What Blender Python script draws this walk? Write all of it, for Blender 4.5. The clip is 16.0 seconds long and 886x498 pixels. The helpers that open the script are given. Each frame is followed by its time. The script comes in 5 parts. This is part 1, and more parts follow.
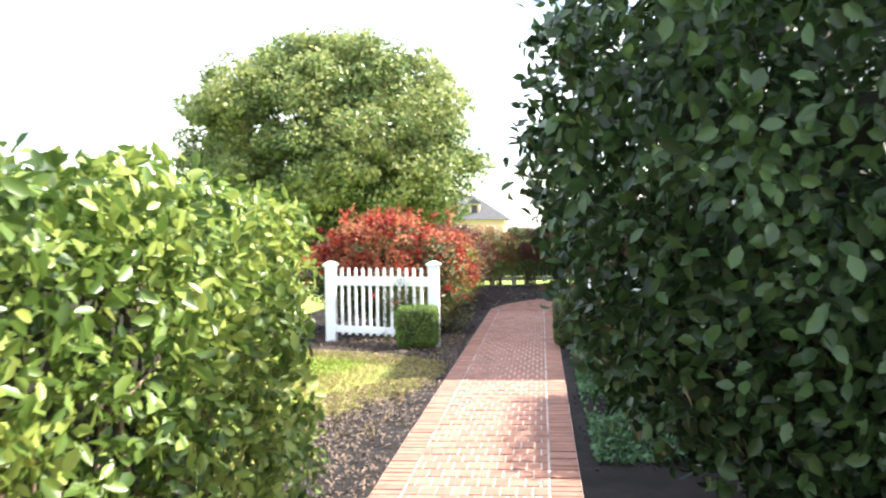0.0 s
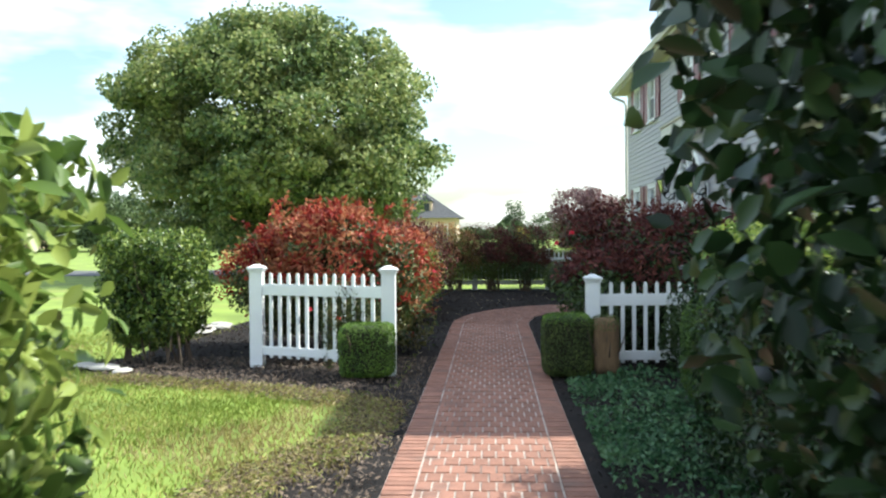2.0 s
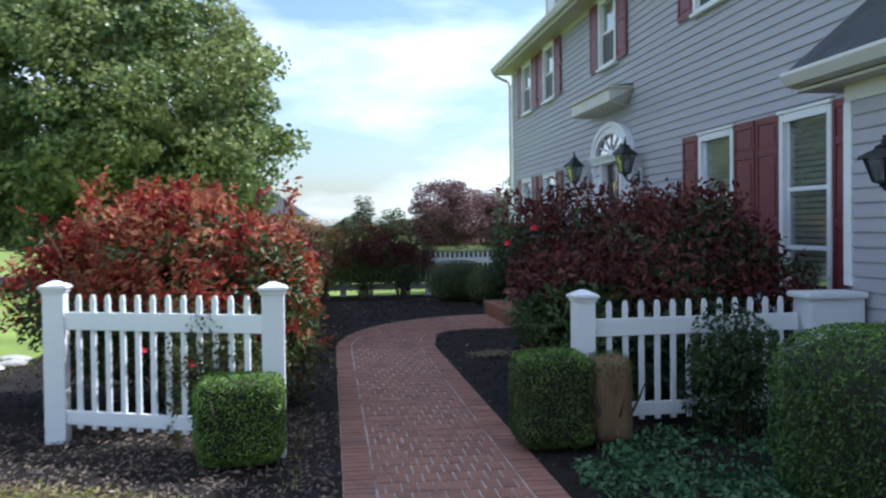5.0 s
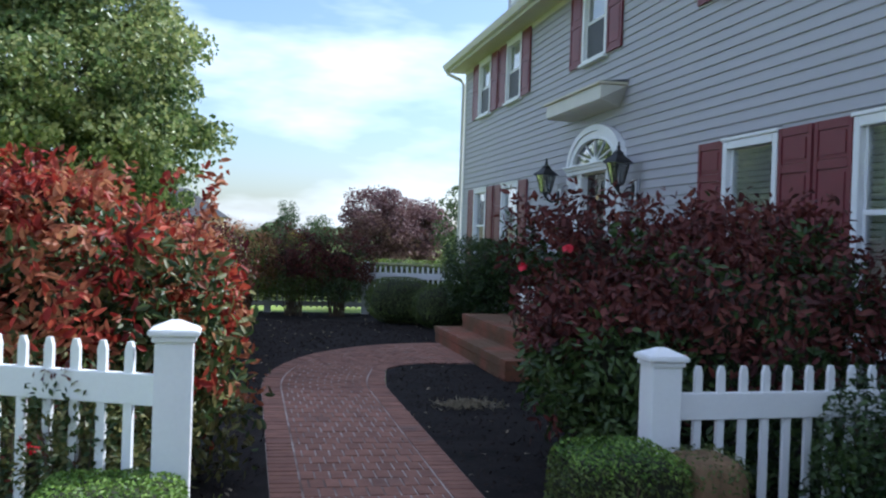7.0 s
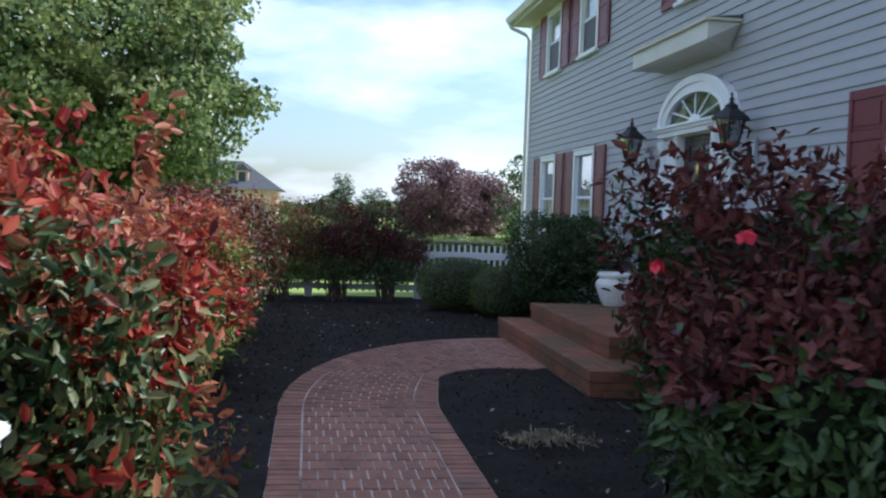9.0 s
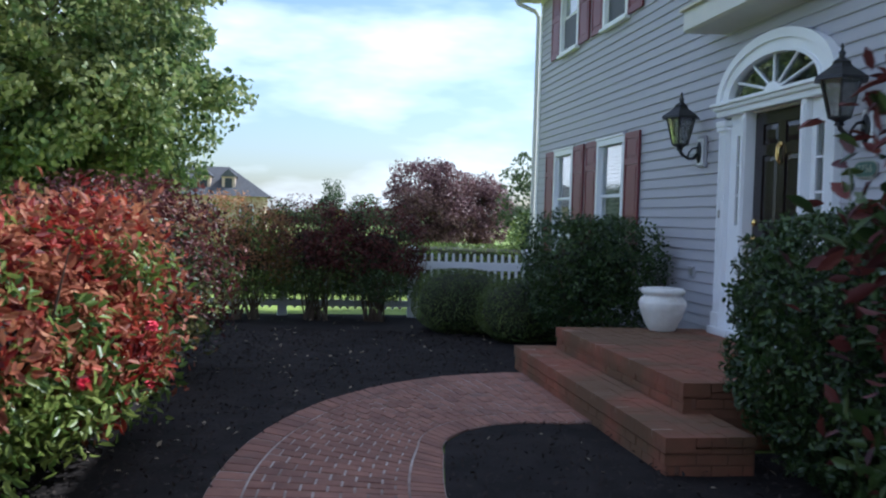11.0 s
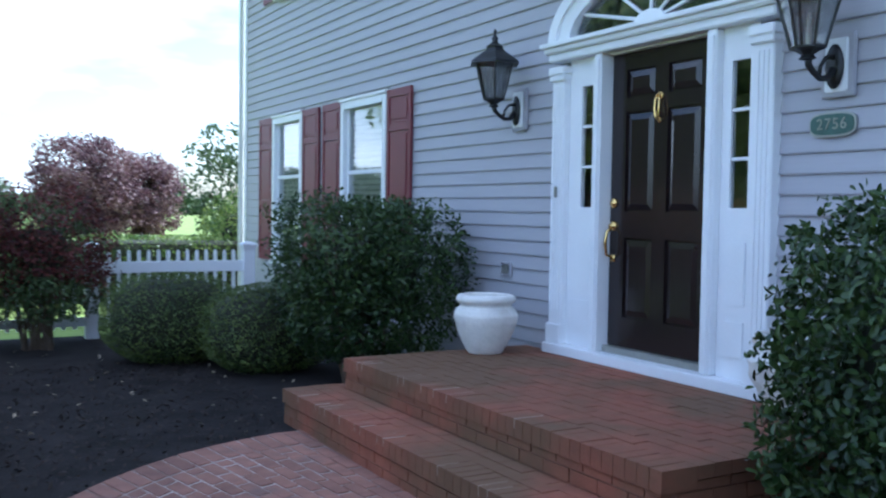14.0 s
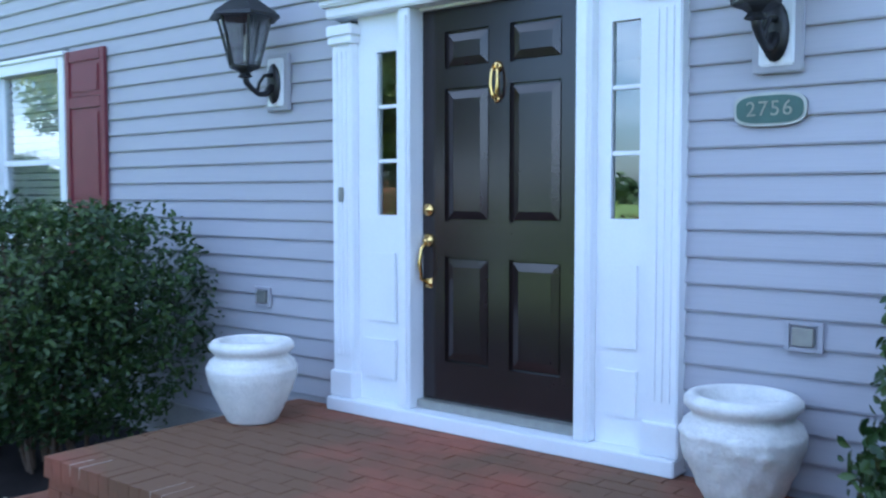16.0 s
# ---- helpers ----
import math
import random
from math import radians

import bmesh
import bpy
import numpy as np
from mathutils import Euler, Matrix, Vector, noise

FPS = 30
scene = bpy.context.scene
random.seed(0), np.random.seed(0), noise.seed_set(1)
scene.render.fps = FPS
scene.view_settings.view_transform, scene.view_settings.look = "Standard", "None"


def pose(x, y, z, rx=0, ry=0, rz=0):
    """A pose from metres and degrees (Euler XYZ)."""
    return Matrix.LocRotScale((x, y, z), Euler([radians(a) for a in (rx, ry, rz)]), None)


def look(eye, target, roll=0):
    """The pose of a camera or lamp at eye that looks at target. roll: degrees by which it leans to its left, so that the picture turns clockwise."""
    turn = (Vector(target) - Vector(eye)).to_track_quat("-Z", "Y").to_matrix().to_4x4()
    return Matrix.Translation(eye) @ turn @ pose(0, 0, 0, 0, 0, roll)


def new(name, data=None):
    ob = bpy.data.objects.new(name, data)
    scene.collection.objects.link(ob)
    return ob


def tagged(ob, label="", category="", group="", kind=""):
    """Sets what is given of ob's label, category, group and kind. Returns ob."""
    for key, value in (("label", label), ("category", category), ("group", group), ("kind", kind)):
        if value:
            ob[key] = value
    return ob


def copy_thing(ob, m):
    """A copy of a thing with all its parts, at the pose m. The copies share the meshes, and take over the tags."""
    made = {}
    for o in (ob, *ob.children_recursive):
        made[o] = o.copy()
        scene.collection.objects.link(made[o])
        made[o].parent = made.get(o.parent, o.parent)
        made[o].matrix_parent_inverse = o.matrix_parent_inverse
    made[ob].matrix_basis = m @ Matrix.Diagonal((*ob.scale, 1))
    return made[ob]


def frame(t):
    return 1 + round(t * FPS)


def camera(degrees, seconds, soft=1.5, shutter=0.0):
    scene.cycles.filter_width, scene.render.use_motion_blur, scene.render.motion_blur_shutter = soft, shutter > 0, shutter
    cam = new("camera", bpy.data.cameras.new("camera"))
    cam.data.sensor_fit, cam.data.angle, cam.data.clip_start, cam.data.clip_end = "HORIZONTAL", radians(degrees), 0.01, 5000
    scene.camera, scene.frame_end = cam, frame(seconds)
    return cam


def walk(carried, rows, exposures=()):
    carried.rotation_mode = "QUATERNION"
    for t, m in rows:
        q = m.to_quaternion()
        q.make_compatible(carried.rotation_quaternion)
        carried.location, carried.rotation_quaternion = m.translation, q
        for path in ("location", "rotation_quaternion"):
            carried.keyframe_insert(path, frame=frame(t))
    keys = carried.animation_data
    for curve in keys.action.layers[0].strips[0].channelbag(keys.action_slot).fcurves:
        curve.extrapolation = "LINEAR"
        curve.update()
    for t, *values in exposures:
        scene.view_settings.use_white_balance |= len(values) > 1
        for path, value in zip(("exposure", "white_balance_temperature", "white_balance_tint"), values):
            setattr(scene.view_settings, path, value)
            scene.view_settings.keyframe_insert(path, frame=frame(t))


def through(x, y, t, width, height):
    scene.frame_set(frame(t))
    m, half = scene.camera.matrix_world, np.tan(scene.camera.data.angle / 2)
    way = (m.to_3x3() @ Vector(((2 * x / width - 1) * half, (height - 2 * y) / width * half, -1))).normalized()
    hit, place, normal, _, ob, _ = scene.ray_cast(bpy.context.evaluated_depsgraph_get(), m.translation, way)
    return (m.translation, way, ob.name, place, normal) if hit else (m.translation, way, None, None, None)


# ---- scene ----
cam = camera(51.0, 16.0, soft=2.2, shutter=0.4)
PATH = [
    (0, (1.038, -2.121, 1.579), (0.827, -0.133, 1.545), -1.0),
    (0.5, (0.863, -1.492, 1.585), (0.729, 0.503, 1.533), -1.3),
    (1, (0.773, -0.708, 1.581), (0.654, 1.288, 1.517), -0.4),
    (1.5, (0.725, 0.074, 1.558), (0.614, 2.07, 1.496), -0.7),
    (2, (0.64, 0.753, 1.555), (0.537, 2.75, 1.518), -0.4),
    (2.5, (0.572, 1.391, 1.534), (0.46, 3.388, 1.516), -0.3),
    (3, (0.505, 2.015, 1.551), (0.412, 4.013, 1.513), -0.3),
    (3.5, (0.388, 2.645, 1.521), (0.339, 4.644, 1.487), -0.1),
    (4, (0.231, 3.244, 1.53), (0.263, 5.243, 1.472), 0.0),
    (4.5, (0.097, 3.819, 1.525), (0.216, 5.815, 1.477), 0.0),
    (5, (-0.083, 4.373, 1.548), (0.158, 6.358, 1.502), -0.7),
    (5.2, (-0.115, 4.586, 1.549), (0.167, 6.565, 1.503), -1.1),
    (7.3, (-0.194, 7.166, 1.562), (0.219, 9.123, 1.544), 2.1),
    (7.5, (-0.141, 7.326, 1.583), (0.243, 9.289, 1.559), 1.9),
    (8, (-0.072, 7.942, 1.572), (0.298, 9.907, 1.526), 2.0),
    (8.5, (0.078, 8.543, 1.553), (0.398, 10.516, 1.492), 2.2),
    (9, (0.173, 9.099, 1.586), (0.461, 11.077, 1.505), 2.0),
    (9.2, (0.189, 9.334, 1.581), (0.481, 11.311, 1.504), 1.5),
    (11.5, (0.484, 12.224, 1.492), (0.798, 14.199, 1.429), 2.0),
    (12, (0.445, 12.721, 1.487), (0.825, 14.684, 1.419), 1.8),
    (12.5, (0.34, 13.223, 1.48), (0.887, 15.146, 1.421), 1.5),
    (13, (0.296, 13.736, 1.467), (1.024, 15.598, 1.41), 0.8),
    (13.5, (0.315, 14.288, 1.474), (1.194, 16.083, 1.409), 0.4),
    (14, (0.406, 14.826, 1.487), (1.4, 16.56, 1.405), 0.9),
    (14.5, (0.509, 15.351, 1.517), (1.649, 16.989, 1.397), 0.9),
    (15, (0.636, 15.842, 1.545), (1.929, 17.363, 1.418), 0.9),
    (15.5, (0.765, 16.305, 1.607), (2.203, 17.69, 1.482), 0.4),
    (16, (0.928, 16.764, 1.63), (2.483, 18.016, 1.517), -0.0),
]
walk(cam, [(t, look(eye, target, roll)) for t, eye, target, roll in PATH],
     exposures=[(0, 2.2, 6700, 10), (1.0, 1.8, 6650, 8), (1.6, 1.43, 6500, 4), (2.5, 0.88, 5850, -1), (3.5, 0.72, 5550, -1), (5.0, 0.67, 5500, 9), (8.5, 0.6, 5400, 10), (12.0, 0.65, 5350, 11), (13.0, 0.9, 5200, 12), (14.0, 1.34, 4950, 8), (14.5, 1.55, 4950, 6), (15.0, 1.85, 4950, 6), (16.0, 1.82, 4750, 7)])

# ---- world and sun ----
SUN_AZ = math.atan2(0.31, 0.95)
SUN_EL = radians(47.8)
sun_dir = Vector((math.cos(SUN_AZ) * math.cos(SUN_EL), math.sin(SUN_AZ) * math.cos(SUN_EL), math.sin(SUN_EL)))
world = bpy.data.worlds.new("world")
scene.world = world
world.use_nodes = True
wn, wl = world.node_tree.nodes, world.node_tree.links
wn.clear()
w_out = wn.new("ShaderNodeOutputWorld")
w_bg = wn.new("ShaderNodeBackground")
w_sky = wn.new("ShaderNodeTexSky")
w_sky.sky_type = "NISHITA"
w_sky.sun_disc = False
w_sky.sun_elevation = SUN_EL
w_sky.sun_rotation = math.pi / 2 - SUN_AZ
w_sky.dust_density = 1.6
w_sky.air_density = 1.0
w_tc = wn.new("ShaderNodeTexCoord")
w_map = wn.new("ShaderNodeMapping")
w_map.inputs["Scale"].default_value = (1.3, 1.3, 4.2)
w_noise = wn.new("ShaderNodeTexNoise")
w_noise.inputs["Scale"].default_value = 2.1
w_noise.inputs["Detail"].default_value = 5
w_noise.inputs["Roughness"].default_value = 0.55
w_ramp = wn.new("ShaderNodeValToRGB")
w_ramp.color_ramp.elements[0].position, w_ramp.color_ramp.elements[1].position = 0.425, 0.725
w_mix = wn.new("ShaderNodeMixRGB")
w_mix.inputs[2].default_value = (9.5, 9.6, 9.8, 1)
wl.new(w_tc.outputs["Generated"], w_map.inputs["Vector"])
wl.new(w_map.outputs["Vector"], w_noise.inputs["Vector"])
wl.new(w_noise.outputs["Fac"], w_ramp.inputs["Fac"])
wl.new(w_ramp.outputs["Color"], w_mix.inputs[0])
wl.new(w_sky.outputs["Color"], w_mix.inputs[1])
wl.new(w_mix.outputs["Color"], w_bg.inputs["Color"])
w_bg.inputs["Strength"].default_value = 0.12
wl.new(w_bg.outputs["Background"], w_out.inputs["Surface"])
sun = new("sun", bpy.data.lights.new("sun", "SUN"))
sun.data.energy = 4.2
sun.data.angle = radians(0.6)
sun.data.color = (1.0, 0.95, 0.86)
sun.matrix_world = look(sun_dir * 60, (0, 0, 0))


# ---- materials ----
def mk(name, base, var=0.2, scale=6.0, rough=0.6, bump=0.15, bscale=60.0, metal=0.0, rand=0.0, stain=None, spec=0.5, stretch=(1, 1, 1)):
    """A surface with variation at two scales, relief, and a random shade for each piece."""
    m = bpy.data.materials.new(name)
    m.use_nodes = True
    n, l = m.node_tree.nodes, m.node_tree.links
    b = n["Principled BSDF"]
    b.inputs["Roughness"].default_value, b.inputs["Metallic"].default_value = rough, metal
    b.inputs["Specular IOR Level"].default_value = spec
    tc = n.new("ShaderNodeTexCoord")
    mp = n.new("ShaderNodeMapping")
    mp.inputs["Scale"].default_value = stretch
    l.new(tc.outputs["Object"], mp.inputs["Vector"])
    big, fine = n.new("ShaderNodeTexNoise"), n.new("ShaderNodeTexNoise")
    big.inputs["Scale"].default_value, big.inputs["Detail"].default_value = scale, 4
    fine.inputs["Scale"].default_value, fine.inputs["Detail"].default_value = bscale, 3
    l.new(mp.outputs["Vector"], big.inputs["Vector"])
    l.new(mp.outputs["Vector"], fine.inputs["Vector"])
    add = n.new("ShaderNodeMath")
    add.operation = "MULTIPLY_ADD"
    l.new(fine.outputs["Fac"], add.inputs[0])
    add.inputs[1].default_value = 0.5
    l.new(big.outputs["Fac"], add.inputs[2])
    rng = n.new("ShaderNodeMapRange")
    rng.inputs["From Min"].default_value, rng.inputs["From Max"].default_value = 0.45, 1.05
    rng.inputs["To Min"].default_value, rng.inputs["To Max"].default_value = 1 - var, 1 + var
    l.new(add.outputs[0], rng.inputs["Value"])
    val = rng.outputs["Result"]
    if rand:
        info, geo = n.new("ShaderNodeObjectInfo"), n.new("ShaderNodeNewGeometry")
        both, rr, mul = n.new("ShaderNodeMath"), n.new("ShaderNodeMapRange"), n.new("ShaderNodeMath")
        both.operation, mul.operation = "ADD", "MULTIPLY"
        l.new(info.outputs["Random"], both.inputs[0])
        l.new(geo.outputs["Random Per Island"], both.inputs[1])
        rr.inputs["From Max"].default_value = 2.0
        rr.inputs["To Min"].default_value, rr.inputs["To Max"].default_value = 1 - rand, 1 + rand
        l.new(both.outputs[0], rr.inputs["Value"])
        l.new(val, mul.inputs[0])
        l.new(rr.outputs["Result"], mul.inputs[1])
        val = mul.outputs[0]
    sc = n.new("ShaderNodeVectorMath")
    sc.operation = "SCALE"
    sc.inputs[0].default_value = base
    l.new(val, sc.inputs["Scale"])
    col = sc.outputs["Vector"]
    if stain:
        sn, sr, mx = n.new("ShaderNodeTexNoise"), n.new("ShaderNodeValToRGB"), n.new("ShaderNodeMixRGB")
        sn.inputs["Scale"].default_value, sn.inputs["Detail"].default_value = stain[1], 5
        l.new(tc.outputs["Object"], sn.inputs["Vector"])
        sr.color_ramp.elements[0].position, sr.color_ramp.elements[1].position = stain[2], stain[2] + 0.2
        l.new(sn.outputs["Fac"], sr.inputs["Fac"])
        l.new(sr.outputs["Color"], mx.inputs[0])
        l.new(col, mx.inputs[1])
        mx.inputs[2].default_value = (*stain[0], 1)
        col = mx.outputs["Color"]
    l.new(col, b.inputs["Base Color"])
    if bump:
        bp = n.new("ShaderNodeBump")
        bp.inputs["Strength"].default_value, bp.inputs["Distance"].default_value = bump, 0.01
        l.new(add.outputs[0], bp.inputs["Height"])
        l.new(bp.outputs["Normal"], b.inputs["Normal"])
    return m


def mk_leaf(name, dark, mid, light, rough=0.45, through=0.35, patch=1.5, bias=0.0, shuffle=0.55, spec=0.35):
    """Leaves: three tones, shuffled leaf by leaf and in soft patches, with light passing through."""
    m = bpy.data.materials.new(name)
    m.use_nodes = True
    n, l = m.node_tree.nodes, m.node_tree.links
    b, out = n["Principled BSDF"], n["Material Output"]
    b.inputs["Roughness"].default_value = rough
    b.inputs["Specular IOR Level"].default_value = spec
    geo, tc, ns = n.new("ShaderNodeNewGeometry"), n.new("ShaderNodeTexCoord"), n.new("ShaderNodeTexNoise")
    ns.inputs["Scale"].default_value = patch
    l.new(tc.outputs["Object"], ns.inputs["Vector"])
    mad = n.new("ShaderNodeMath")
    mad.operation = "MULTIPLY_ADD"
    mad.inputs[1].default_value = shuffle
    l.new(geo.outputs["Random Per Island"], mad.inputs[0])
    l.new(ns.outputs["Fac"], mad.inputs[2])
    rp = n.new("ShaderNodeValToRGB")
    e = rp.color_ramp.elements
    e[0].position, e[0].color = 0.42 + bias, (*dark, 1)
    e[1].position, e[1].color = 1.02, (*light, 1)
    k = e.new(0.72 + bias)
    k.color = (*mid, 1)
    l.new(mad.outputs[0], rp.inputs["Fac"])
    l.new(rp.outputs["Color"], b.inputs["Base Color"])
    tr, mix = n.new("ShaderNodeBsdfTranslucent"), n.new("ShaderNodeMixShader")
    l.new(rp.outputs["Color"], tr.inputs["Color"])
    mix.inputs[0].default_value = through
    l.new(b.outputs["BSDF"], mix.inputs[1])
    l.new(tr.outputs["BSDF"], mix.inputs[2])
    l.new(mix.outputs["Shader"], out.inputs["Surface"])
    return m


def mk_glass(name, tint=(0.80, 0.85, 0.84), rough=0.0, ior=1.5):
    m = bpy.data.materials.new(name)
    m.use_nodes = True
    b = m.node_tree.nodes["Principled BSDF"]
    b.inputs["Base Color"].default_value = (*tint, 1)
    b.inputs["Roughness"].default_value = rough
    b.inputs["Transmission Weight"].default_value = 1.0
    b.inputs["IOR"].default_value = ior
    return m


M_LAWN = mk("lawn", (0.18, 0.245, 0.040), 0.45, 0.9, 0.9, 0.5, 45, stain=((0.27, 0.24, 0.08), 0.55, 0.58))
M_MULCH = mk("mulch", (0.021, 0.018, 0.0175), 0.55, 3.0, 0.95, 1.0, 70, stain=((0.036, 0.029, 0.025), 1.1, 0.58), spec=0.12)
# Paler copy of the bark chips, with sunlight put into its colour.
M_CHIP_SUN = mk("mulch_chip_sunlit", (0.125, 0.090, 0.068), 0.3, 8, 0.95, 0.2, 60, rand=0.75)
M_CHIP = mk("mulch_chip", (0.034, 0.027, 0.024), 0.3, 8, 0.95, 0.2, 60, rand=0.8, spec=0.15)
M_ASPHALT = mk("asphalt", (0.10, 0.10, 0.105), 0.2, 2, 0.9, 0.3, 90)
M_BRICK = mk("brick", (0.232, 0.112, 0.080), 0.28, 7, 0.88, 0.5, 90, rand=0.32, stain=((0.15, 0.10, 0.085), 2.2, 0.58))
M_BRICK_STEP = mk("brick_step", (0.255, 0.088, 0.050), 0.24, 6, 0.85, 0.5, 90, rand=0.10, stain=((0.150, 0.082, 0.042), 1.1, 0.37))
M_MORTAR = mk("mortar", (0.43, 0.37, 0.33), 0.35, 8, 0.95, 0.4, 120, stain=((0.16, 0.105, 0.088), 1.7, 0.45))
M_MORTAR_PALE = mk("mortar_pale", (0.42, 0.34, 0.27), 0.25, 9, 0.95, 0.3, 120)
M_MORTAR_STEP = mk("mortar_step", (0.19, 0.095, 0.062), 0.3, 8, 0.95, 0.4, 120, stain=((0.13, 0.072, 0.042), 2.2, 0.46))
M_SIDING = mk("vinyl_siding", (0.385, 0.378, 0.412), 0.06, 2.0, 0.5, 0.12, 40, rand=0.03, stretch=(1, 0.15, 3))
M_WALL = mk("sheathing", (0.25, 0.25, 0.26), 0.1, 3, 0.9)
M_WHITE = mk("white_paint", (0.80, 0.81, 0.83), 0.04, 3, 0.42, 0.06, 70)
M_VINYL = mk("white_vinyl", (0.82, 0.83, 0.85), 0.05, 2.5, 0.38, 0.05, 60, stain=((0.60, 0.60, 0.56), 2.5, 0.66))
M_TRIM = mk("cream_trim", (0.63, 0.615, 0.57), 0.06, 3, 0.5, 0.05, 60)
M_SHUTTER = mk("shutter_red", (0.155, 0.028, 0.038), 0.12, 4, 0.45, 0.12, 80)
M_DOOR = mk("door_paint", (0.018, 0.012, 0.012), 0.25, 5, 0.17, 0.03, 40, spec=0.55)
M_BRASS = mk("brass", (0.78, 0.55, 0.20), 0.1, 20, 0.22, 0.03, 80, metal=1.0)
M_IRON = mk("black_iron", (0.014, 0.014, 0.015), 0.3, 20, 0.45, 0.15, 120)
M_SHINGLE = mk("shingle", (0.075, 0.077, 0.085), 0.35, 5, 0.95, 0.6, 110, rand=0.35)
M_SOFFIT = mk("soffit", (0.60, 0.56, 0.46), 0.05, 3, 0.6, 0.05, 40)
M_POT = mk("pot_plaster", (0.74, 0.72, 0.68), 0.12, 9, 0.7, 0.7, 60, stain=((0.50, 0.46, 0.38), 6, 0.62))
M_SOIL = mk("soil", (0.05, 0.04, 0.03), 0.4, 10, 0.95, 0.8, 90)
M_GLASS = mk_glass("glass", ior=2.0)
M_LAMPGLASS = mk_glass("lamp_glass", (0.95, 0.96, 0.95), 0.04, 1.2)
M_SCREEN = mk("insect_screen", (0.03, 0.035, 0.04), 0.15, 30, 0.5, 0.1, 300)
M_BLIND = mk("blind", (0.80, 0.78, 0.70), 0.05, 5, 0.5, 0.03, 60)
M_ROOM = mk("room_wall", (0.32, 0.30, 0.26), 0.1, 2, 0.9)
M_PLAQUE = mk("plaque_green", (0.05, 0.105, 0.085), 0.15, 12, 0.4, 0.1, 80)
M_PEWTER = mk("pewter", (0.36, 0.36, 0.33), 0.15, 15, 0.4, 0.1, 90, metal=0.6)
M_BARK = mk("bark", (0.085, 0.062, 0.045), 0.4, 12, 0.95, 1.0, 60, stretch=(1, 1, 0.25))
M_TWIG = mk("twig", (0.10, 0.07, 0.048), 0.35, 15, 0.95, 0.5, 80)
M_BRANCH = mk("hedge_branch", (0.24, 0.165, 0.115), 0.35, 15, 0.95, 0.5, 80)
M_STONE = mk("field_stone", (0.36, 0.34, 0.31), 0.3, 5, 0.9, 0.6, 60, rand=0.25)
M_PEACH = mk("peach_stucco", (0.62, 0.47, 0.34), 0.08, 1.5, 0.9, 0.1, 20)
# Near-black shrub fills: shade between the leaves is put into their colour.
M_CORE = mk("inner_fill", (0.022, 0.024, 0.012), 0.5, 9, 1.0, 0.8, 40)
M_REDCORE = mk("inner_red_fill", (0.030, 0.016, 0.013), 0.5, 9, 1.0, 0.8, 40)
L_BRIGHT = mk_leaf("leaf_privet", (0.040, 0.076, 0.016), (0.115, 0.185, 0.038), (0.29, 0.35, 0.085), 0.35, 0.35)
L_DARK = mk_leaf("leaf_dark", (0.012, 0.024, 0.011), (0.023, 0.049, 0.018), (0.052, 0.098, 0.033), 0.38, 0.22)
L_TREE = mk_leaf("leaf_pear", (0.060, 0.105, 0.038), (0.165, 0.228, 0.078), (0.36, 0.38, 0.145), 0.32, 0.40, 0.5)
L_RED = mk_leaf("leaf_red", (0.085, 0.012, 0.013), (0.29, 0.030, 0.022), (0.50, 0.105, 0.055), 0.5, 0.34, 3.0, shuffle=0.4, spec=0.2)
L_ROSE = mk_leaf("leaf_rose", (0.018, 0.040, 0.014), (0.055, 0.090, 0.028), (0.17, 0.16, 0.055), 0.42, 0.25)
L_CORAL = mk_leaf("leaf_coral", (0.20, 0.055, 0.032), (0.38, 0.13, 0.070), (0.54, 0.27, 0.13), 0.5, 0.32, 3.0, shuffle=0.4, spec=0.2)
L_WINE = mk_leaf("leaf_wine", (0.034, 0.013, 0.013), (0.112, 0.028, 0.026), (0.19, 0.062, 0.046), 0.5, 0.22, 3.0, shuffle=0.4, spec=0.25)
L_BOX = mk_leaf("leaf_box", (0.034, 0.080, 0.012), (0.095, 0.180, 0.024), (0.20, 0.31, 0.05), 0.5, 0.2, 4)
L_YEW = mk_leaf("leaf_yew", (0.028, 0.052, 0.012), (0.068, 0.098, 0.022), (0.135, 0.17, 0.042), 0.5, 0.15, 4)
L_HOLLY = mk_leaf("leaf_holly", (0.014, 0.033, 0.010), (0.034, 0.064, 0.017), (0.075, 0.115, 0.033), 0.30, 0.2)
L_COVER = mk_leaf("leaf_cover", (0.030, 0.088, 0.038), (0.066, 0.155, 0.066), (0.12, 0.22, 0.095), 0.5, 0.25, 2)
L_PLUM = mk_leaf("leaf_plum", (0.060, 0.024, 0.032), (0.14, 0.065, 0.075), (0.27, 0.16, 0.155), 0.5, 0.2, 0.8)
L_FAR = mk_leaf("leaf_far", (0.030, 0.060, 0.022), (0.070, 0.11, 0.040), (0.13, 0.17, 0.07), 0.6, 0.2, 0.3)
L_AUTUMN = mk_leaf("leaf_autumn", (0.14, 0.11, 0.035), (0.34, 0.16, 0.075), (0.55, 0.28, 0.14), 0.45, 0.45, 1.2)
L_DRY = mk_leaf("grass_dry", (0.19, 0.16, 0.05), (0.33, 0.26, 0.10), (0.47, 0.39, 0.20), 0.6, 0.3, 1.6)
# Darker copy of the box leaf, shade put into the colour.
L_BOXDARK = mk_leaf("leaf_box_shaded", (0.018, 0.046, 0.010), (0.046, 0.098, 0.018), (0.11, 0.18, 0.035), 0.5, 0.2, 4)
L_GOLD = mk_leaf("leaf_gold", (0.12, 0.11, 0.015), (0.30, 0.23, 0.02), (0.45, 0.36, 0.05), 0.5, 0.3)
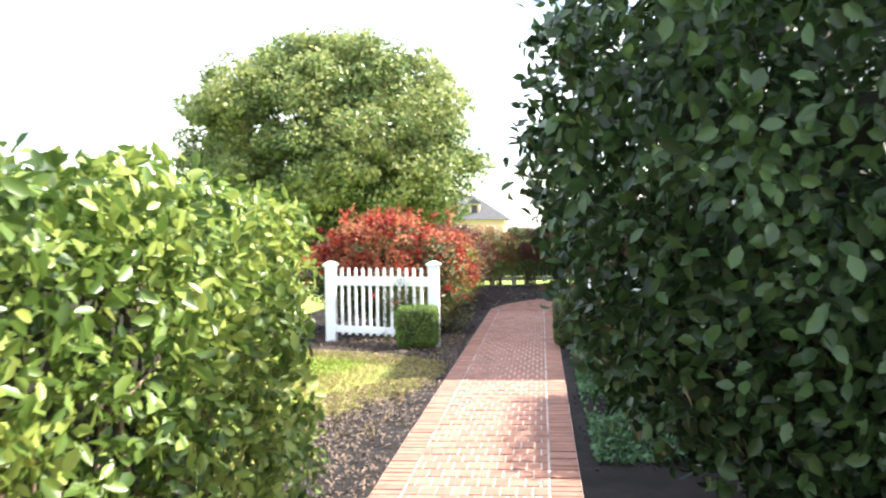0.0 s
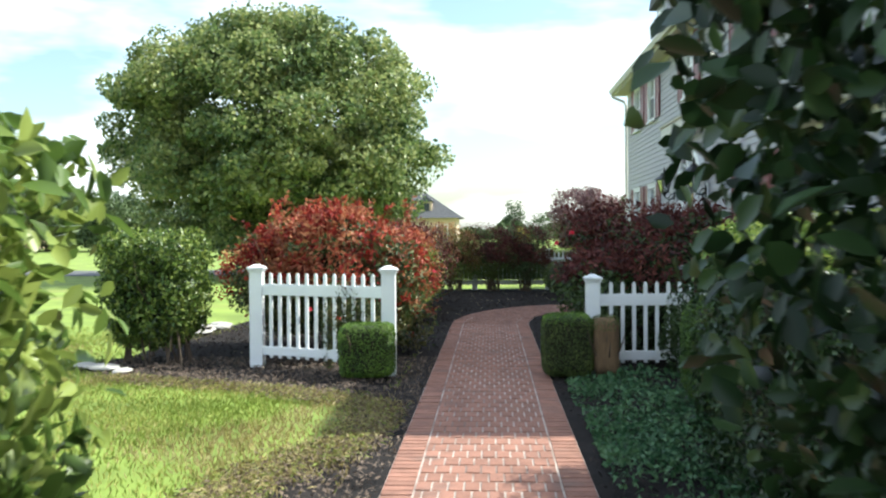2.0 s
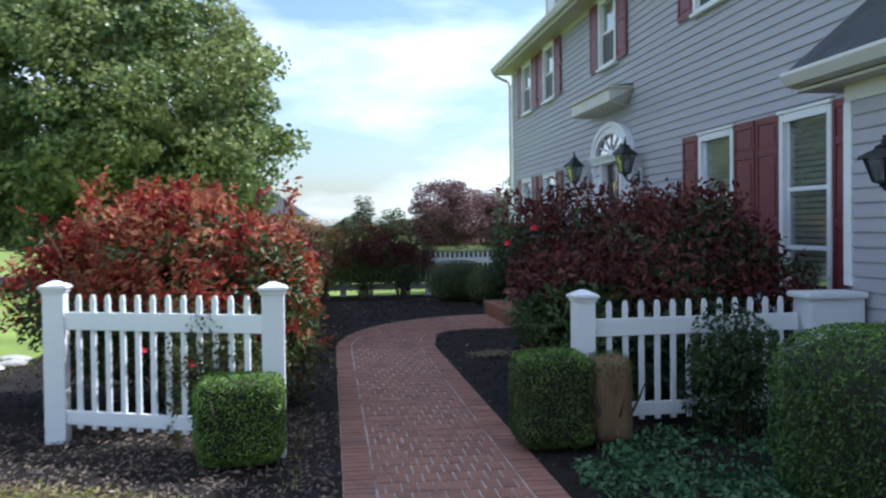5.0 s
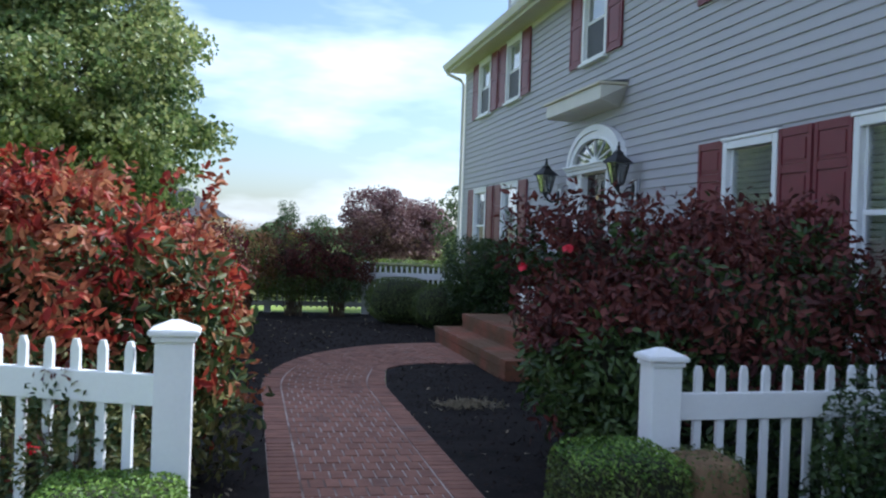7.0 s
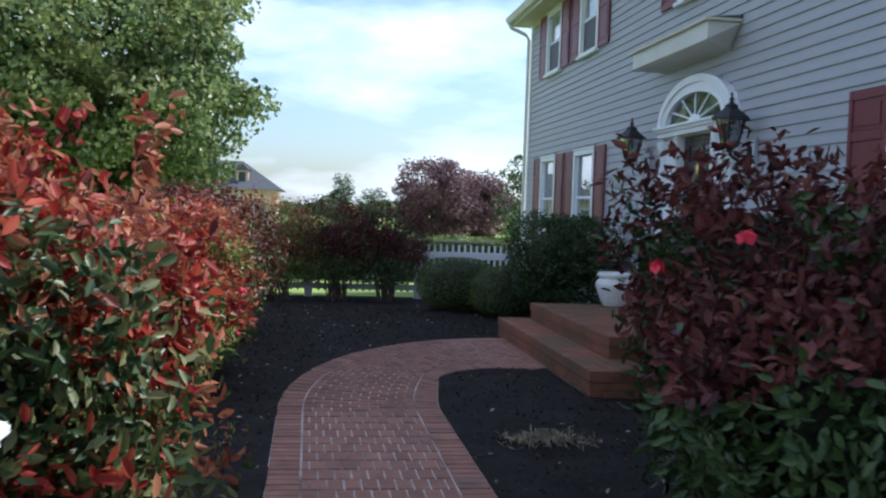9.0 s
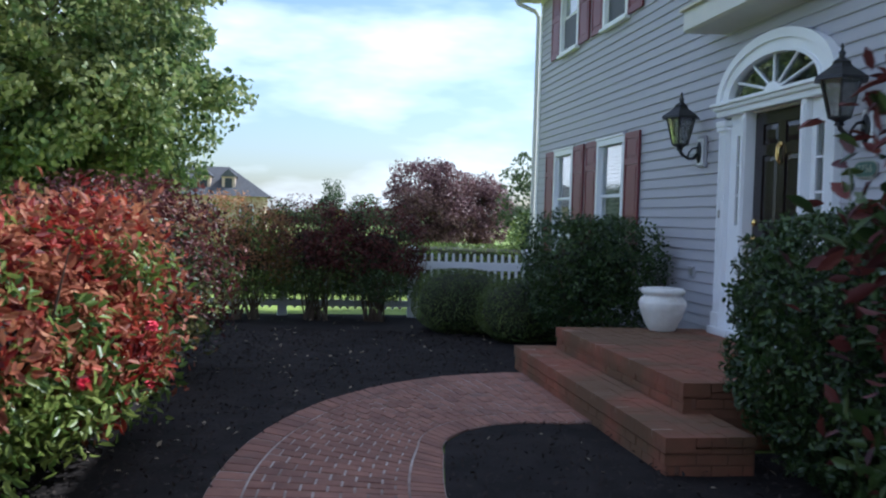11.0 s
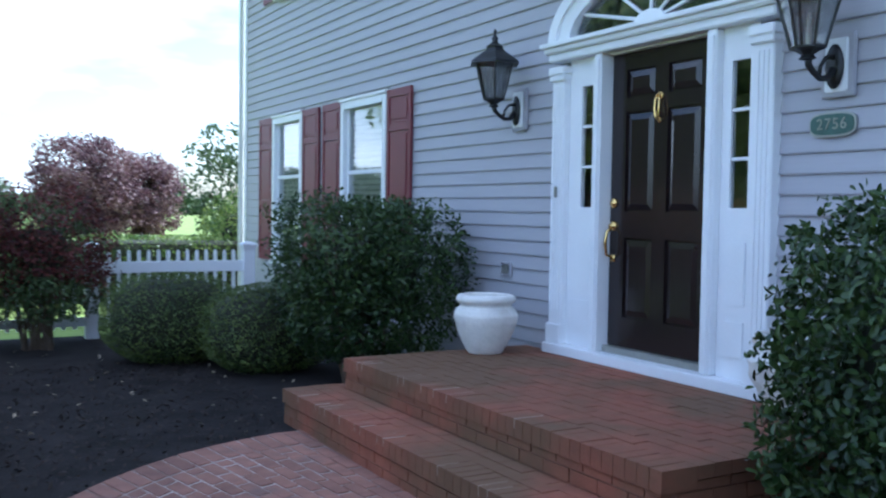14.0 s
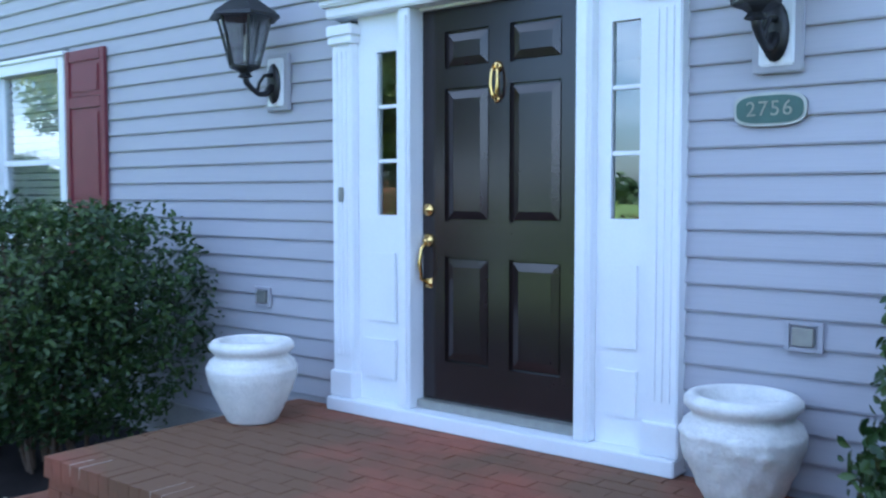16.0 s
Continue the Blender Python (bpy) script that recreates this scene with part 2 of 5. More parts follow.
L_GRASS = mk_leaf("grass_blade", (0.150, 0.205, 0.034), (0.240, 0.300, 0.056), (0.42, 0.40, 0.13), 0.5, 0.35, 0.8)
M_PETAL = mk("rose_petal", (0.62, 0.015, 0.045), 0.2, 20, 0.5, 0.1, 60)
M_TAN = mk("dead_twigs", (0.16, 0.10, 0.055), 0.4, 14, 1.0, 1.0, 50, stretch=(1, 1, 0.2))


# ---- building helpers ----
def part(name, bm, material, parent=None, label="", smooth=False):
    me = bpy.data.meshes.new(name)
    bm.to_mesh(me)
    bm.free()
    me.materials.append(material)
    if smooth:
        for p in me.polygons:
            p.use_smooth = True
    ob = new(name, me)
    if parent:
        ob.parent = parent
    if label:
        ob["label"] = label
    return ob


def empty(name, at=(0, 0, 0)):
    ob = new(name)
    ob.location = at
    ob.empty_display_size = 0.1
    return ob


def box(x0, x1, y0, y1, z0, z1, bevel=0.0, bm=None):
    b = bmesh.new()
    bmesh.ops.create_cube(b, size=1, matrix=Matrix.Translation(((x0 + x1) / 2, (y0 + y1) / 2, (z0 + z1) / 2)) @ Matrix.Diagonal((x1 - x0, y1 - y0, z1 - z0, 1)))
    if bevel:
        bmesh.ops.bevel(b, geom=b.edges[:], offset=bevel, segments=2, affect="EDGES")
    if bm is None:
        return b
    join(bm, b)
    return bm


def join(bm, other):
    me = bpy.data.meshes.new("joined")
    other.to_mesh(me)
    other.free()
    bm.from_mesh(me)
    bpy.data.meshes.remove(me)
    return bm


def lathe(profile, steps=28, at=(0, 0, 0)):
    bm = bmesh.new()
    rings = []
    for r, z in profile:
        rings.append([bm.verts.new((at[0] + r * math.cos(a), at[1] + r * math.sin(a), at[2] + z)) for a in (2 * math.pi * i / steps for i in range(steps))])
    for a, b in zip(rings, rings[1:]):
        for i in range(steps):
            bm.faces.new((a[i], a[(i + 1) % steps], b[(i + 1) % steps], b[i]))
    bm.faces.new(rings[0][::-1])
    bm.faces.new(rings[-1])
    return bm


def prism(outline, depth, axis="x", at=0.0):
    """An outline of (u, v) pushed along an axis: u, v are y, z for x; x, z for y; x, y for z."""
    bm = bmesh.new()
    put = {"x": lambda u, v, d: (d, u, v), "y": lambda u, v, d: (u, d, v), "z": lambda u, v, d: (u, v, d)}[axis]
    a = [bm.verts.new(put(u, v, at)) for u, v in outline]
    b = [bm.verts.new(put(u, v, at + depth)) for u, v in outline]
    bm.faces.new(a)
    bm.faces.new(b[::-1])
    for i in range(len(a)):
        j = (i + 1) % len(a)
        bm.faces.new((a[i], b[i], b[j], a[j]))
    bmesh.ops.recalc_face_normals(bm, faces=bm.faces[:])
    return bm


def tube(bm, points, radii, sides=6):
    rings = []
    for i, p in enumerate(points):
        p = Vector(p)
        d = (Vector(points[min(i + 1, len(points) - 1)]) - Vector(points[max(i - 1, 0)])).normalized()
        s = d.cross(Vector((0.3, 0.8, 0.52))).normalized()
        u = d.cross(s)
        rings.append([bm.verts.new(p + radii[i] * (s * math.cos(a) + u * math.sin(a))) for a in (2 * math.pi * k / sides for k in range(sides))])
    for a, b in zip(rings, rings[1:]):
        for k in range(sides):
            bm.faces.new((a[k], a[(k + 1) % sides], b[(k + 1) % sides], b[k]))
    bm.faces.new(rings[0][::-1])
    bm.faces.new(rings[-1])
    return bm


# ---- foliage helpers ----
def wave(p, rng, freq, octaves=3):
    """A soft bumpy field over points, about -1 to 1."""
    total = np.zeros(len(p))
    for o in range(octaves):
        for _ in range(3):
            k = rng.normal(size=3)
            k = k / np.linalg.norm(k) * freq * (1.9 ** o)
            total += np.sin(p @ k + rng.uniform(0, 6.28)) / (3 * 1.5 ** o)
    return total


def leaves(name, pos, nrm, size, mats, pick=None, parent=None, seed=1, wide=0.5, fold=0.25, along=None, label="", fine=False):
    """Many small folded leaves in one mesh."""
    rng = np.random.default_rng(seed)
    n = len(pos)
    nrm = nrm / np.linalg.norm(nrm, axis=1)[:, None]
    a = rng.normal(size=(n, 3)) if along is None else along + rng.normal(size=(n, 3)) * 0.25
    a -= (a * nrm).sum(1)[:, None] * nrm
    a /= np.linalg.norm(a, axis=1)[:, None]
    b = np.cross(nrm, a)
    s = (np.asarray(size) * rng.uniform(0.65, 1.25, n))[:, None]
    if fine:
        outline = ((-0.5, 0, 0), (-0.22, -0.42, 0.3), (0.15, -0.46, 0.3), (0.5, 0, -0.25), (0.15, 0.46, 0.3), (-0.22, 0.42, 0.3))
        tris = [0, 1, 2, 0, 2, 3, 0, 3, 4, 0, 4, 5]
    else:
        outline = ((-0.5, 0, 0), (0, -0.5, 0.4), (0.5, 0, 0), (0, 0.5, 0.4))
        tris = [0, 1, 2, 0, 2, 3]
    k, f = len(outline), len(tris) // 3
    co = np.empty((n, k, 3), np.float32)
    for i, (u, v, h) in enumerate(outline):
        co[:, i] = pos + a * s * u + b * s * wide * v + nrm * s * fold * h
    me = bpy.data.meshes.new(name)
    me.vertices.add(n * k)
    me.vertices.foreach_set("co", co.ravel())
    base = np.arange(n, dtype=np.int32)[:, None] * k
    me.loops.add(n * 3 * f)
    me.loops.foreach_set("vertex_index", (base + np.array(tris, np.int32)).ravel())
    me.polygons.add(n * f)
    me.polygons.foreach_set("loop_start", np.arange(n * f, dtype=np.int32) * 3)
    for m in mats:
        me.materials.append(m)
    if pick is not None:
        me.polygons.foreach_set("material_index", np.repeat(np.asarray(pick, np.int32), f))
    me.update(calc_edges=True)
    ob = new(name, me)
    if parent:
        ob.parent = parent
    if label:
        ob["label"] = label
    return ob


def shell(n, c, r, p=2.0, rough=0.1, depth=0.35, freq=4.0, seed=1, spread=0.9, up=0.25, floor=0.03):
    """Points and leaf directions on the uneven skin of a rounded block."""
    rng = np.random.default_rng(seed)
    d = rng.normal(size=(n, 3))
    if p >= 5:
        # even cover of the faces of a boxy hedge
        d = rng.uniform(-1, 1, size=(n, 3))
        area = np.array((r[1] * r[2], r[0] * r[2], r[0] * r[1]))
        k = rng.choice(3, n, p=area / area.sum())
        d[np.arange(n), k] = rng.choice((-1.0, 1.0), n)
    u = d / (np.abs(d) ** p).sum(1)[:, None] ** (1 / p)
    w = wave(u * np.array(r), np.random.default_rng(seed + 7), freq)
    s = (1 + rough * w) * (1 - depth * rng.uniform(0, 1, n) ** 2.2)
    pos = np.array(c) + u * np.array(r) * s[:, None]
    nrm = np.sign(u) * np.abs(u) ** (p - 1) / np.array(r)
    nrm /= np.linalg.norm(nrm, axis=1)[:, None]
    nrm = nrm + rng.normal(size=(n, 3)) * spread + np.array((0, 0, up))
    ok = pos[:, 2] > floor
    return pos[ok], nrm[ok]


def core(c, r, p, rough, freq, seed, scale):
    """A solid fill inside a shrub, added to block light and see-through."""
    bm = bmesh.new()
    bmesh.ops.create_icosphere(bm, subdivisions=4, radius=1)
    d = np.array([v.co[:] for v in bm.verts])
    u = d / (np.abs(d) ** p).sum(1)[:, None] ** (1 / p)
    w = wave(u * np.array(r), np.random.default_rng(seed + 7), freq)
    q = np.array(c) + u * np.array(r) * (scale * (1 + rough * w))[:, None]
    for v, x in zip(bm.verts, q):
        v.co = x
        v.co.z = max(v.co.z, 0.02)
    return bm


def shrub(name, c, r, n, size, mats, label, category="shrub", p=2.0, rough=0.12, depth=0.4, freq=4.0, seed=1, pick=None, inner=0.7, corem=None, stems=5, wide=0.5, group="", spread=0.9, floor=0.03, stemr=0.014, extra=None, clump=None, fine=False, taper=0.0, star=False):
    """A shrub or clipped hedge: stems, a solid inner fill, and leaves."""
    top = empty(name, (c[0], c[1], 0))
    tagged(top, label, category, group)
    off = Vector((c[0], c[1], 0))
    rng = np.random.default_rng(seed)
    cc = (0, 0, c[2])
    along = None
    if clump:
        # leaves gathered in sprigs, each sprig facing one way
        per, sigma = clump
        cen, cn = shell(n // per, cc, r, p, rough, depth, freq, seed, spread, floor=floor)
        pos = np.repeat(cen, per, 0) + np.clip(rng.normal(size=(len(cen) * per, 3)), -1.5, 1.5) * sigma
        nrm = np.repeat(cn, per, 0) + rng.normal(size=pos.shape) * 0.75
        ok = pos[:, 2] > floor
        if star:
            away = pos - np.repeat(cen, per, 0)
            away /= np.linalg.norm(away, axis=1)[:, None] + 1e-6
            face = np.repeat(cn / np.linalg.norm(cn, axis=1)[:, None], per, 0)
            along = (away + 0.5 * face)[ok]
            nrm = face + rng.normal(size=pos.shape) * 0.45
        pos, nrm = pos[ok], nrm[ok]
    else:
        pos, nrm = shell(n, cc, r, p, rough, depth, freq, seed, spread, floor=floor)
    if taper:
        # drawn in towards the foot
        pos[:, :2] *= (1 - taper * np.clip(1 - pos[:, 2] / c[2], 0, 1) ** 1.3)[:, None]
    if extra:
        e, en = extra(rng)
        pos, nrm = np.vstack((pos, e)), np.vstack((nrm, en))
        if along is not None:
            along = np.vstack((along, rng.normal(size=e.shape) * 0.7 + np.array((0, 0, 0.5))))
    idx = pick(pos, rng) if pick else None
    leaves("foliage", pos, nrm, size, mats, idx, top, seed, wide, fine=fine, along=along)
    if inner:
        part("inner_fill", core(cc, r, p, rough, freq, seed, inner), corem or M_CORE, top)
    for i in range(stems):
        bm = bmesh.new()
        for j in range(3):
            f = 0.25 if p < 4.6 else 0.85
            x0, y0 = rng.uniform(-f, f) * r[0], rng.uniform(-f, f) * r[1]
            x1, y1 = rng.uniform(-0.85, 0.85) * r[0], rng.uniform(-0.85, 0.85) * r[1]
            if p >= 4.6:
                x1, y1 = x0 + rng.normal() * 0.16, y0 + rng.normal() * 0.22
            h = c[2] + r[2] * rng.uniform(0.2, 0.8)
            pts = [(x0, y0, -0.03), (x0 * 0.6 + x1 * 0.3, y0 * 0.6 + y1 * 0.3, h * 0.4), (x1 * 0.75, y1 * 0.75, h * 0.75), (x1 * 0.9, y1 * 0.9, h)]
            tube(bm, pts, (stemr, stemr * 0.8, stemr * 0.55, stemr * 0.25), 5)
        part("stem", bm, M_TWIG, top)
    return top


# ---- ground ----
def grid_sheet(name, poly, z, step, amp, material, seed, label="", rise=0.0):
    """A bumpy bed filling an outline."""
    rng = np.random.default_rng(seed)
    bm = bmesh.new()
    vs = [bm.verts.new((x, y, z)) for x, y in poly]
    f = bm.faces.new(vs)
    if f.normal.z < 0:
        f.normal_flip()
    xs, ys = [q[0] for q in poly], [q[1] for q in poly]
    for axis, lo, hi in ((0, min(xs), max(xs)), (1, min(ys), max(ys))):
        k = lo + step
        while k < hi:
            co, no = [0, 0, 0], [0, 0, 0]
            co[axis], no[axis] = k, 1
            bmesh.ops.bisect_plane(bm, geom=bm.verts[:] + bm.edges[:] + bm.faces[:], plane_co=co, plane_no=no)
            k += step
    co = np.array([v.co[:] for v in bm.verts])
    w = wave(co, rng, 3.0, 4)
    for v, h in zip(bm.verts, w):
        v.co.z += amp * h
    ob = part(name, bm, material, label=label, smooth=True)
    return ob


bm = bmesh.new()
bmesh.ops.create_grid(bm, x_segments=40, y_segments=40, size=900)
tagged(part("ground", bm, M_LAWN), "mown green lawn with dry tan patches", "lawn", kind="structure").location = (0, 0, -0.035)

left_bed = [(-0.01, -6), (-0.01, 16.4), *[(2.8 - 2.80 * math.cos(a), 16.4 + 4.25 * math.sin(a)) for a in (math.pi * i / 24 for i in range(1, 12))], (2.75, 20.66), (2.75, 21.1), (4.66, 21.1), (4.66, 26.1), (-2.6, 26.1), (-3.4, 20), (-3.85, 15.5), (-4.0, 12.4), (-4.3, 11.3), (-3.5, 10.6), (-2.5, 10.2), (-1.62, 9.9), (-1.02, 9.5), (-0.52, 9.2), (-0.36, 8.8), (-0.35, 8.1), (-0.49, 7.4), (-0.70, 6.9), (-0.92, 6.4), (-1.0, 5.9), (-0.93, 4.9), (-0.8, 2.5), (-0.8, -6)]
right_bed = [(1.24, -6), (6, -6), (6, 8), (4.66, 9.0), (4.66, 17.5), (2.7, 17.5), (2.78, 18.41), (2.2, 18.42), (1.91, 18.36), (1.64, 18.15), (1.46, 17.85), (1.40, 17.5), (1.24, 16.4)]
tagged(grid_sheet("mulch_bed", left_bed, -0.012, 0.25, 0.008, M_MULCH, 3), "dark shredded bark mulch bed beside the brick walk", "mulch bed", kind="structure")
tagged(grid_sheet("mulch_bed", right_bed, -0.012, 0.25, 0.008, M_MULCH, 4), "black bark mulch bed against the house", "mulch bed", kind="structure")


def inside(pts, poly):
    x, y = pts[:, 0], pts[:, 1]
    hit = np.zeros(len(pts), bool)
    for (x0, y0), (x1, y1) in zip(poly, poly[1:] + poly[:1]):
        cross = ((y0 > y) != (y1 > y)) & (x < (x1 - x0) * (y - y0) / (y1 - y0 + 1e-9) + x0)
        hit ^= cross
    return hit


def chips(poly, n, seed, lo, hi, material=M_CHIP):
    rng = np.random.default_rng(seed)
    q = np.column_stack((rng.uniform(lo[0], hi[0], n), rng.uniform(lo[1], hi[1], n), np.full(n, 0.002)))
    q = q[inside(q + rng.normal(size=q.shape) * 0.17, poly)]
    q = q[(q[:, 0] < -0.03) | (q[:, 0] > 1.28) | (q[:, 1] > 16.4)]
    q = q[inside(q, poly) | (q[:, 1] < 10.8) & (q[:, 0] < -0.03)]
    q[:, 2] += rng.uniform(0, 0.014, len(q))
    nr = rng.normal(size=q.shape) * 0.45 + np.array((0, 0, 1))
    ob = leaves("mulch_chips", q, nr, 0.045, [material], seed=seed, wide=0.35, fold=0.1)
    return tagged(ob, "loose shredded bark chips on the bed", "mulch chips", kind="stuff")


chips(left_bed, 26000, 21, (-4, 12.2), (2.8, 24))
# Front of the bed takes the chips whose colour carries the sun.
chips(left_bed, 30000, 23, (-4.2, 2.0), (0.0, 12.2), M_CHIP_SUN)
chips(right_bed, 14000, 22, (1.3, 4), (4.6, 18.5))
# pale dry leaves and twigs blown onto the mulch
rng = np.random.default_rng(5)
q = np.column_stack((rng.uniform(-3.4, 4.4, 700), rng.uniform(8, 25.4, 700), np.full(700, 0.012)))
q = q[inside(q, left_bed) | inside(q, right_bed)]
tagged(leaves("fallen_leaves", q, rng.normal(size=q.shape) * 0.35 + np.array((0, 0, 1)), 0.05, [mk("dry_leaf", (0.30, 0.24, 0.17), 0.3, 9, 0.9, 0.1, 60, rand=0.5)], seed=6), "pale dry fallen leaves on the mulch", "fallen leaves", kind="stuff")

# lawn blades where the walk passes close
rng = np.random.default_rng(8)
n = 130000
g = np.column_stack((-0.75 - 6.5 * rng.uniform(0, 1, n) ** 1.5, rng.uniform(3.5, 16, n), np.full(n, -0.015)))
g[:, 0] += 0.45 * (g[:, 1] > 5)
g = g[~inside(g + rng.normal(size=g.shape) * 0.19, left_bed) & (g[:, 0] < -0.25)]
g = g[rng.uniform(0, 1, len(g)) < 0.55 + 0.45 * np.sin(g[:, 0] * 1.7 + 2) * np.sin(g[:, 1] * 1.3)]
dry = np.exp(-((g[:, 0] + 0.5) / 0.85) ** 2) * (g[:, 1] < 10) * 1.1 + 0.45 * wave(g, np.random.default_rng(12), 2.2) + rng.normal(size=len(g)) * 0.22
blade_up = rng.normal(size=g.shape) * np.array((0.5, 0.5, 0.1)) + np.array((0, 0, 1))
tagged(leaves("grass", g + np.array((0, 0, 0.012)), rng.normal(size=g.shape) * np.array((1, 1, 0.2)), 0.055, [L_GRASS, L_DRY], (dry > 0.42).astype(int), seed=9, wide=0.22, along=blade_up), "short mown grass blades of the lawn", "grass", kind="stuff")

# dry thatch and straggling blades along the lawn's ragged edge
rng = np.random.default_rng(14)
rim = np.array([p for p in left_bed if p[0] < -0.2 and 5.7 < p[1] < 10.7])
k = rng.integers(0, len(rim) - 1, 16000)
e = rim[k] + (rim[k + 1] - rim[k]) * rng.uniform(0, 1, (16000, 1)) + rng.normal(size=(16000, 2)) * 0.13
e = np.column_stack((e, rng.uniform(-0.006, 0.016, 16000)))
e = e[e[:, 0] < -0.08]
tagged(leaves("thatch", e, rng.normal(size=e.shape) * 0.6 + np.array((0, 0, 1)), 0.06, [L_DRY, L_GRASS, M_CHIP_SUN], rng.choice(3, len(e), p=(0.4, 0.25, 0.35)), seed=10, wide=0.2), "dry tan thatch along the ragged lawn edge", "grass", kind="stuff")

bm = bmesh.new()
bmesh.ops.create_grid(bm, x_segments=60, y_segments=4, size=1, matrix=Matrix.Translation((-30, 37.6, -0.02)) @ Matrix.Diagonal((60, 2.6, 1, 1)))
tagged(part("road", bm, M_ASPHALT), "grey asphalt road across the lawn", "road", kind="structure")

# ---- brick walk ----
PATH_X0, PATH_X1 = -0.03, 1.265
BEND = 22.4        # length of the straight run


def outer(s):
    """The walk's outer edge, s metres from its start."""
    if s < BEND:
        return Vector((PATH_X0, s - 6))
    a = min((s - BEND) / 5.5, 1.0) * math.pi / 2
    return Vector((2.8 - 2.83 * math.cos(a), 16.4 + 4.29 * math.sin(a)))


def inner(s):
    if s < BEND:
        return Vector((PATH_X1, s - 6))
    k = min((s - BEND) / 5.5, 1.0) * 2.9
    if k < 1.1:
        return Vector((PATH_X1 + 0.135 * (k / 1.1) ** 1.5, 16.4 + k))
    if k < 2.3:
        a = (k - 1.1) / 1.2 * math.pi / 2
        return Vector((2.2 - 0.80 * math.cos(a), 17.5 + 0.91 * math.sin(a)))
    return Vector((2.2 + (k - 2.3), 18.41))


def lane(s, u):
    a, b = outer(s), inner(s)
    return a + (b - a) * u


walk_base = bmesh.new()
ring = [(walk_base.verts.new((*lane(s, 0), -0.006)), walk_base.verts.new((*lane(s, 1), -0.006))) for s in [i * 0.25 for i in range(90)] + [BEND + 5.5 * i / 40 for i in range(41)]]
for (a, b), (c, d) in zip(ring, ring[1:]):
    walk_base.faces.new((a, b, d, c))
pavement = part("pavement", walk_base, M_MORTAR)
tagged(pavement, "red brick garden walk with pale mortar joints", "brick walk", kind="structure")
walk_bricks = []
row, s = 0, 0.0
while s < 27.85:
    # bricks lie along the straight run, and across the walk in the bend
    ds, halves, cols = (0.205, (0, 1), 9) if s < BEND - 0.1 else (0.1375, (0,), 6)
    gap = 0.013 if cols == 9 else 0.016
    wob = random.Random(row * 13 + 5)
    for side in (0, 1):
        for half in halves:
            dh = ds / len(halves)
            s0 = s + half * dh
            e0, e1 = (0.0, 0.152) if side == 0 else (0.848, 1.0)
            walk_bricks.append((s0 + gap / 2, s0 + dh - gap / 2, e0 + 0.002, e1 - 0.002, wob.uniform(-0.0025, 0.002)))
    w = 0.69 / cols
    shift = 0.5 if row % 2 else 0.0
    for k in range(-1, cols + 1):
        u0, u1 = max(0.155, 0.155 + (k + shift) * w), min(0.845, 0.155 + (k + 1 + shift) * w)
        if u1 - u0 > 0.015:
            walk_bricks.append((s + gap / 2, s + ds - gap / 2, u0 + 0.0045, u1 - 0.0045, wob.uniform(-0.003, 0.0025)))
    s += ds
    row += 1


def brick_verts(s0, s1, u0, u1, h):
    c = [lane(s0, u0), lane(s0, u1), lane(s1, u1), lane(s1, u0)]
    m = (c[0] + c[1] + c[2] + c[3]) / 4
    low = [(*p, -0.02) for p in c]
    high = [(*(m + (p - m) * 0.965), h) for p in c]
    return low + high


BOX_FACES = [(4, 5, 6, 7), (0, 1, 5, 4), (1, 2, 6, 5), (2, 3, 7, 6), (3, 0, 4, 7)]


def tile_mesh(name, pieces, material):
    vs, fs = [], []
    for p in pieces:
        o = len(vs)
        vs += p
        fs += [tuple(o + i for i in f) for f in BOX_FACES]
    me = bpy.data.meshes.new(name)
    me.from_pydata(vs, [], fs)
    me.materials.append(material)
    return me


single = [b for b in walk_bricks if 22.0 <= b[0] < 26.6][:300]
chosen = set(single)
rest = new("bricks", tile_mesh("bricks", [brick_verts(*b) for b in walk_bricks if b not in chosen], M_BRICK))
rest.parent = pavement
tagged(rest, "worn red paving bricks in running bond", kind="stuff")


# ---- house walls ----
XF = 4.65          # outer face of the siding
Y0, Y1 = 9.40, 28.08
Z_BASE, Z_EAVE = 0.232, 5.62
DOOR_Y = 19.46
ground_windows = [(25.72, 26.80), (23.37, 24.52), (14.77, 15.80), (12.62, 13.65)]
upper_windows = [(25.66, 26.68), (23.44, 24.46), (19.22, 20.20), (14.88, 15.95), (12.62, 13.65)]
GZ0, GZ1, UZ0, UZ1 = 0.79, 2.68, 4.255, 5.43
openings = [(a, b, GZ0, GZ1) for a, b in ground_windows] + [(a, b, UZ0, UZ1) for a, b in upper_windows] + [(18.50, 20.42, 0.42, 2.62)]


def cells(y0, y1, z0, z1, holes):
    ys = sorted({y0, y1, *[v for h in holes for v in h[:2]]})
    zs = sorted({z0, z1, *[v for h in holes for v in h[2:]]})
    for ya, yb in zip(ys, ys[1:]):
        for za, zb in zip(zs, zs[1:]):
            my, mz = (ya + yb) / 2, (za + zb) / 2
            if not any(h[0] < my < h[1] and h[2] < mz < h[3] for h in holes):
                yield ya, yb, za, zb


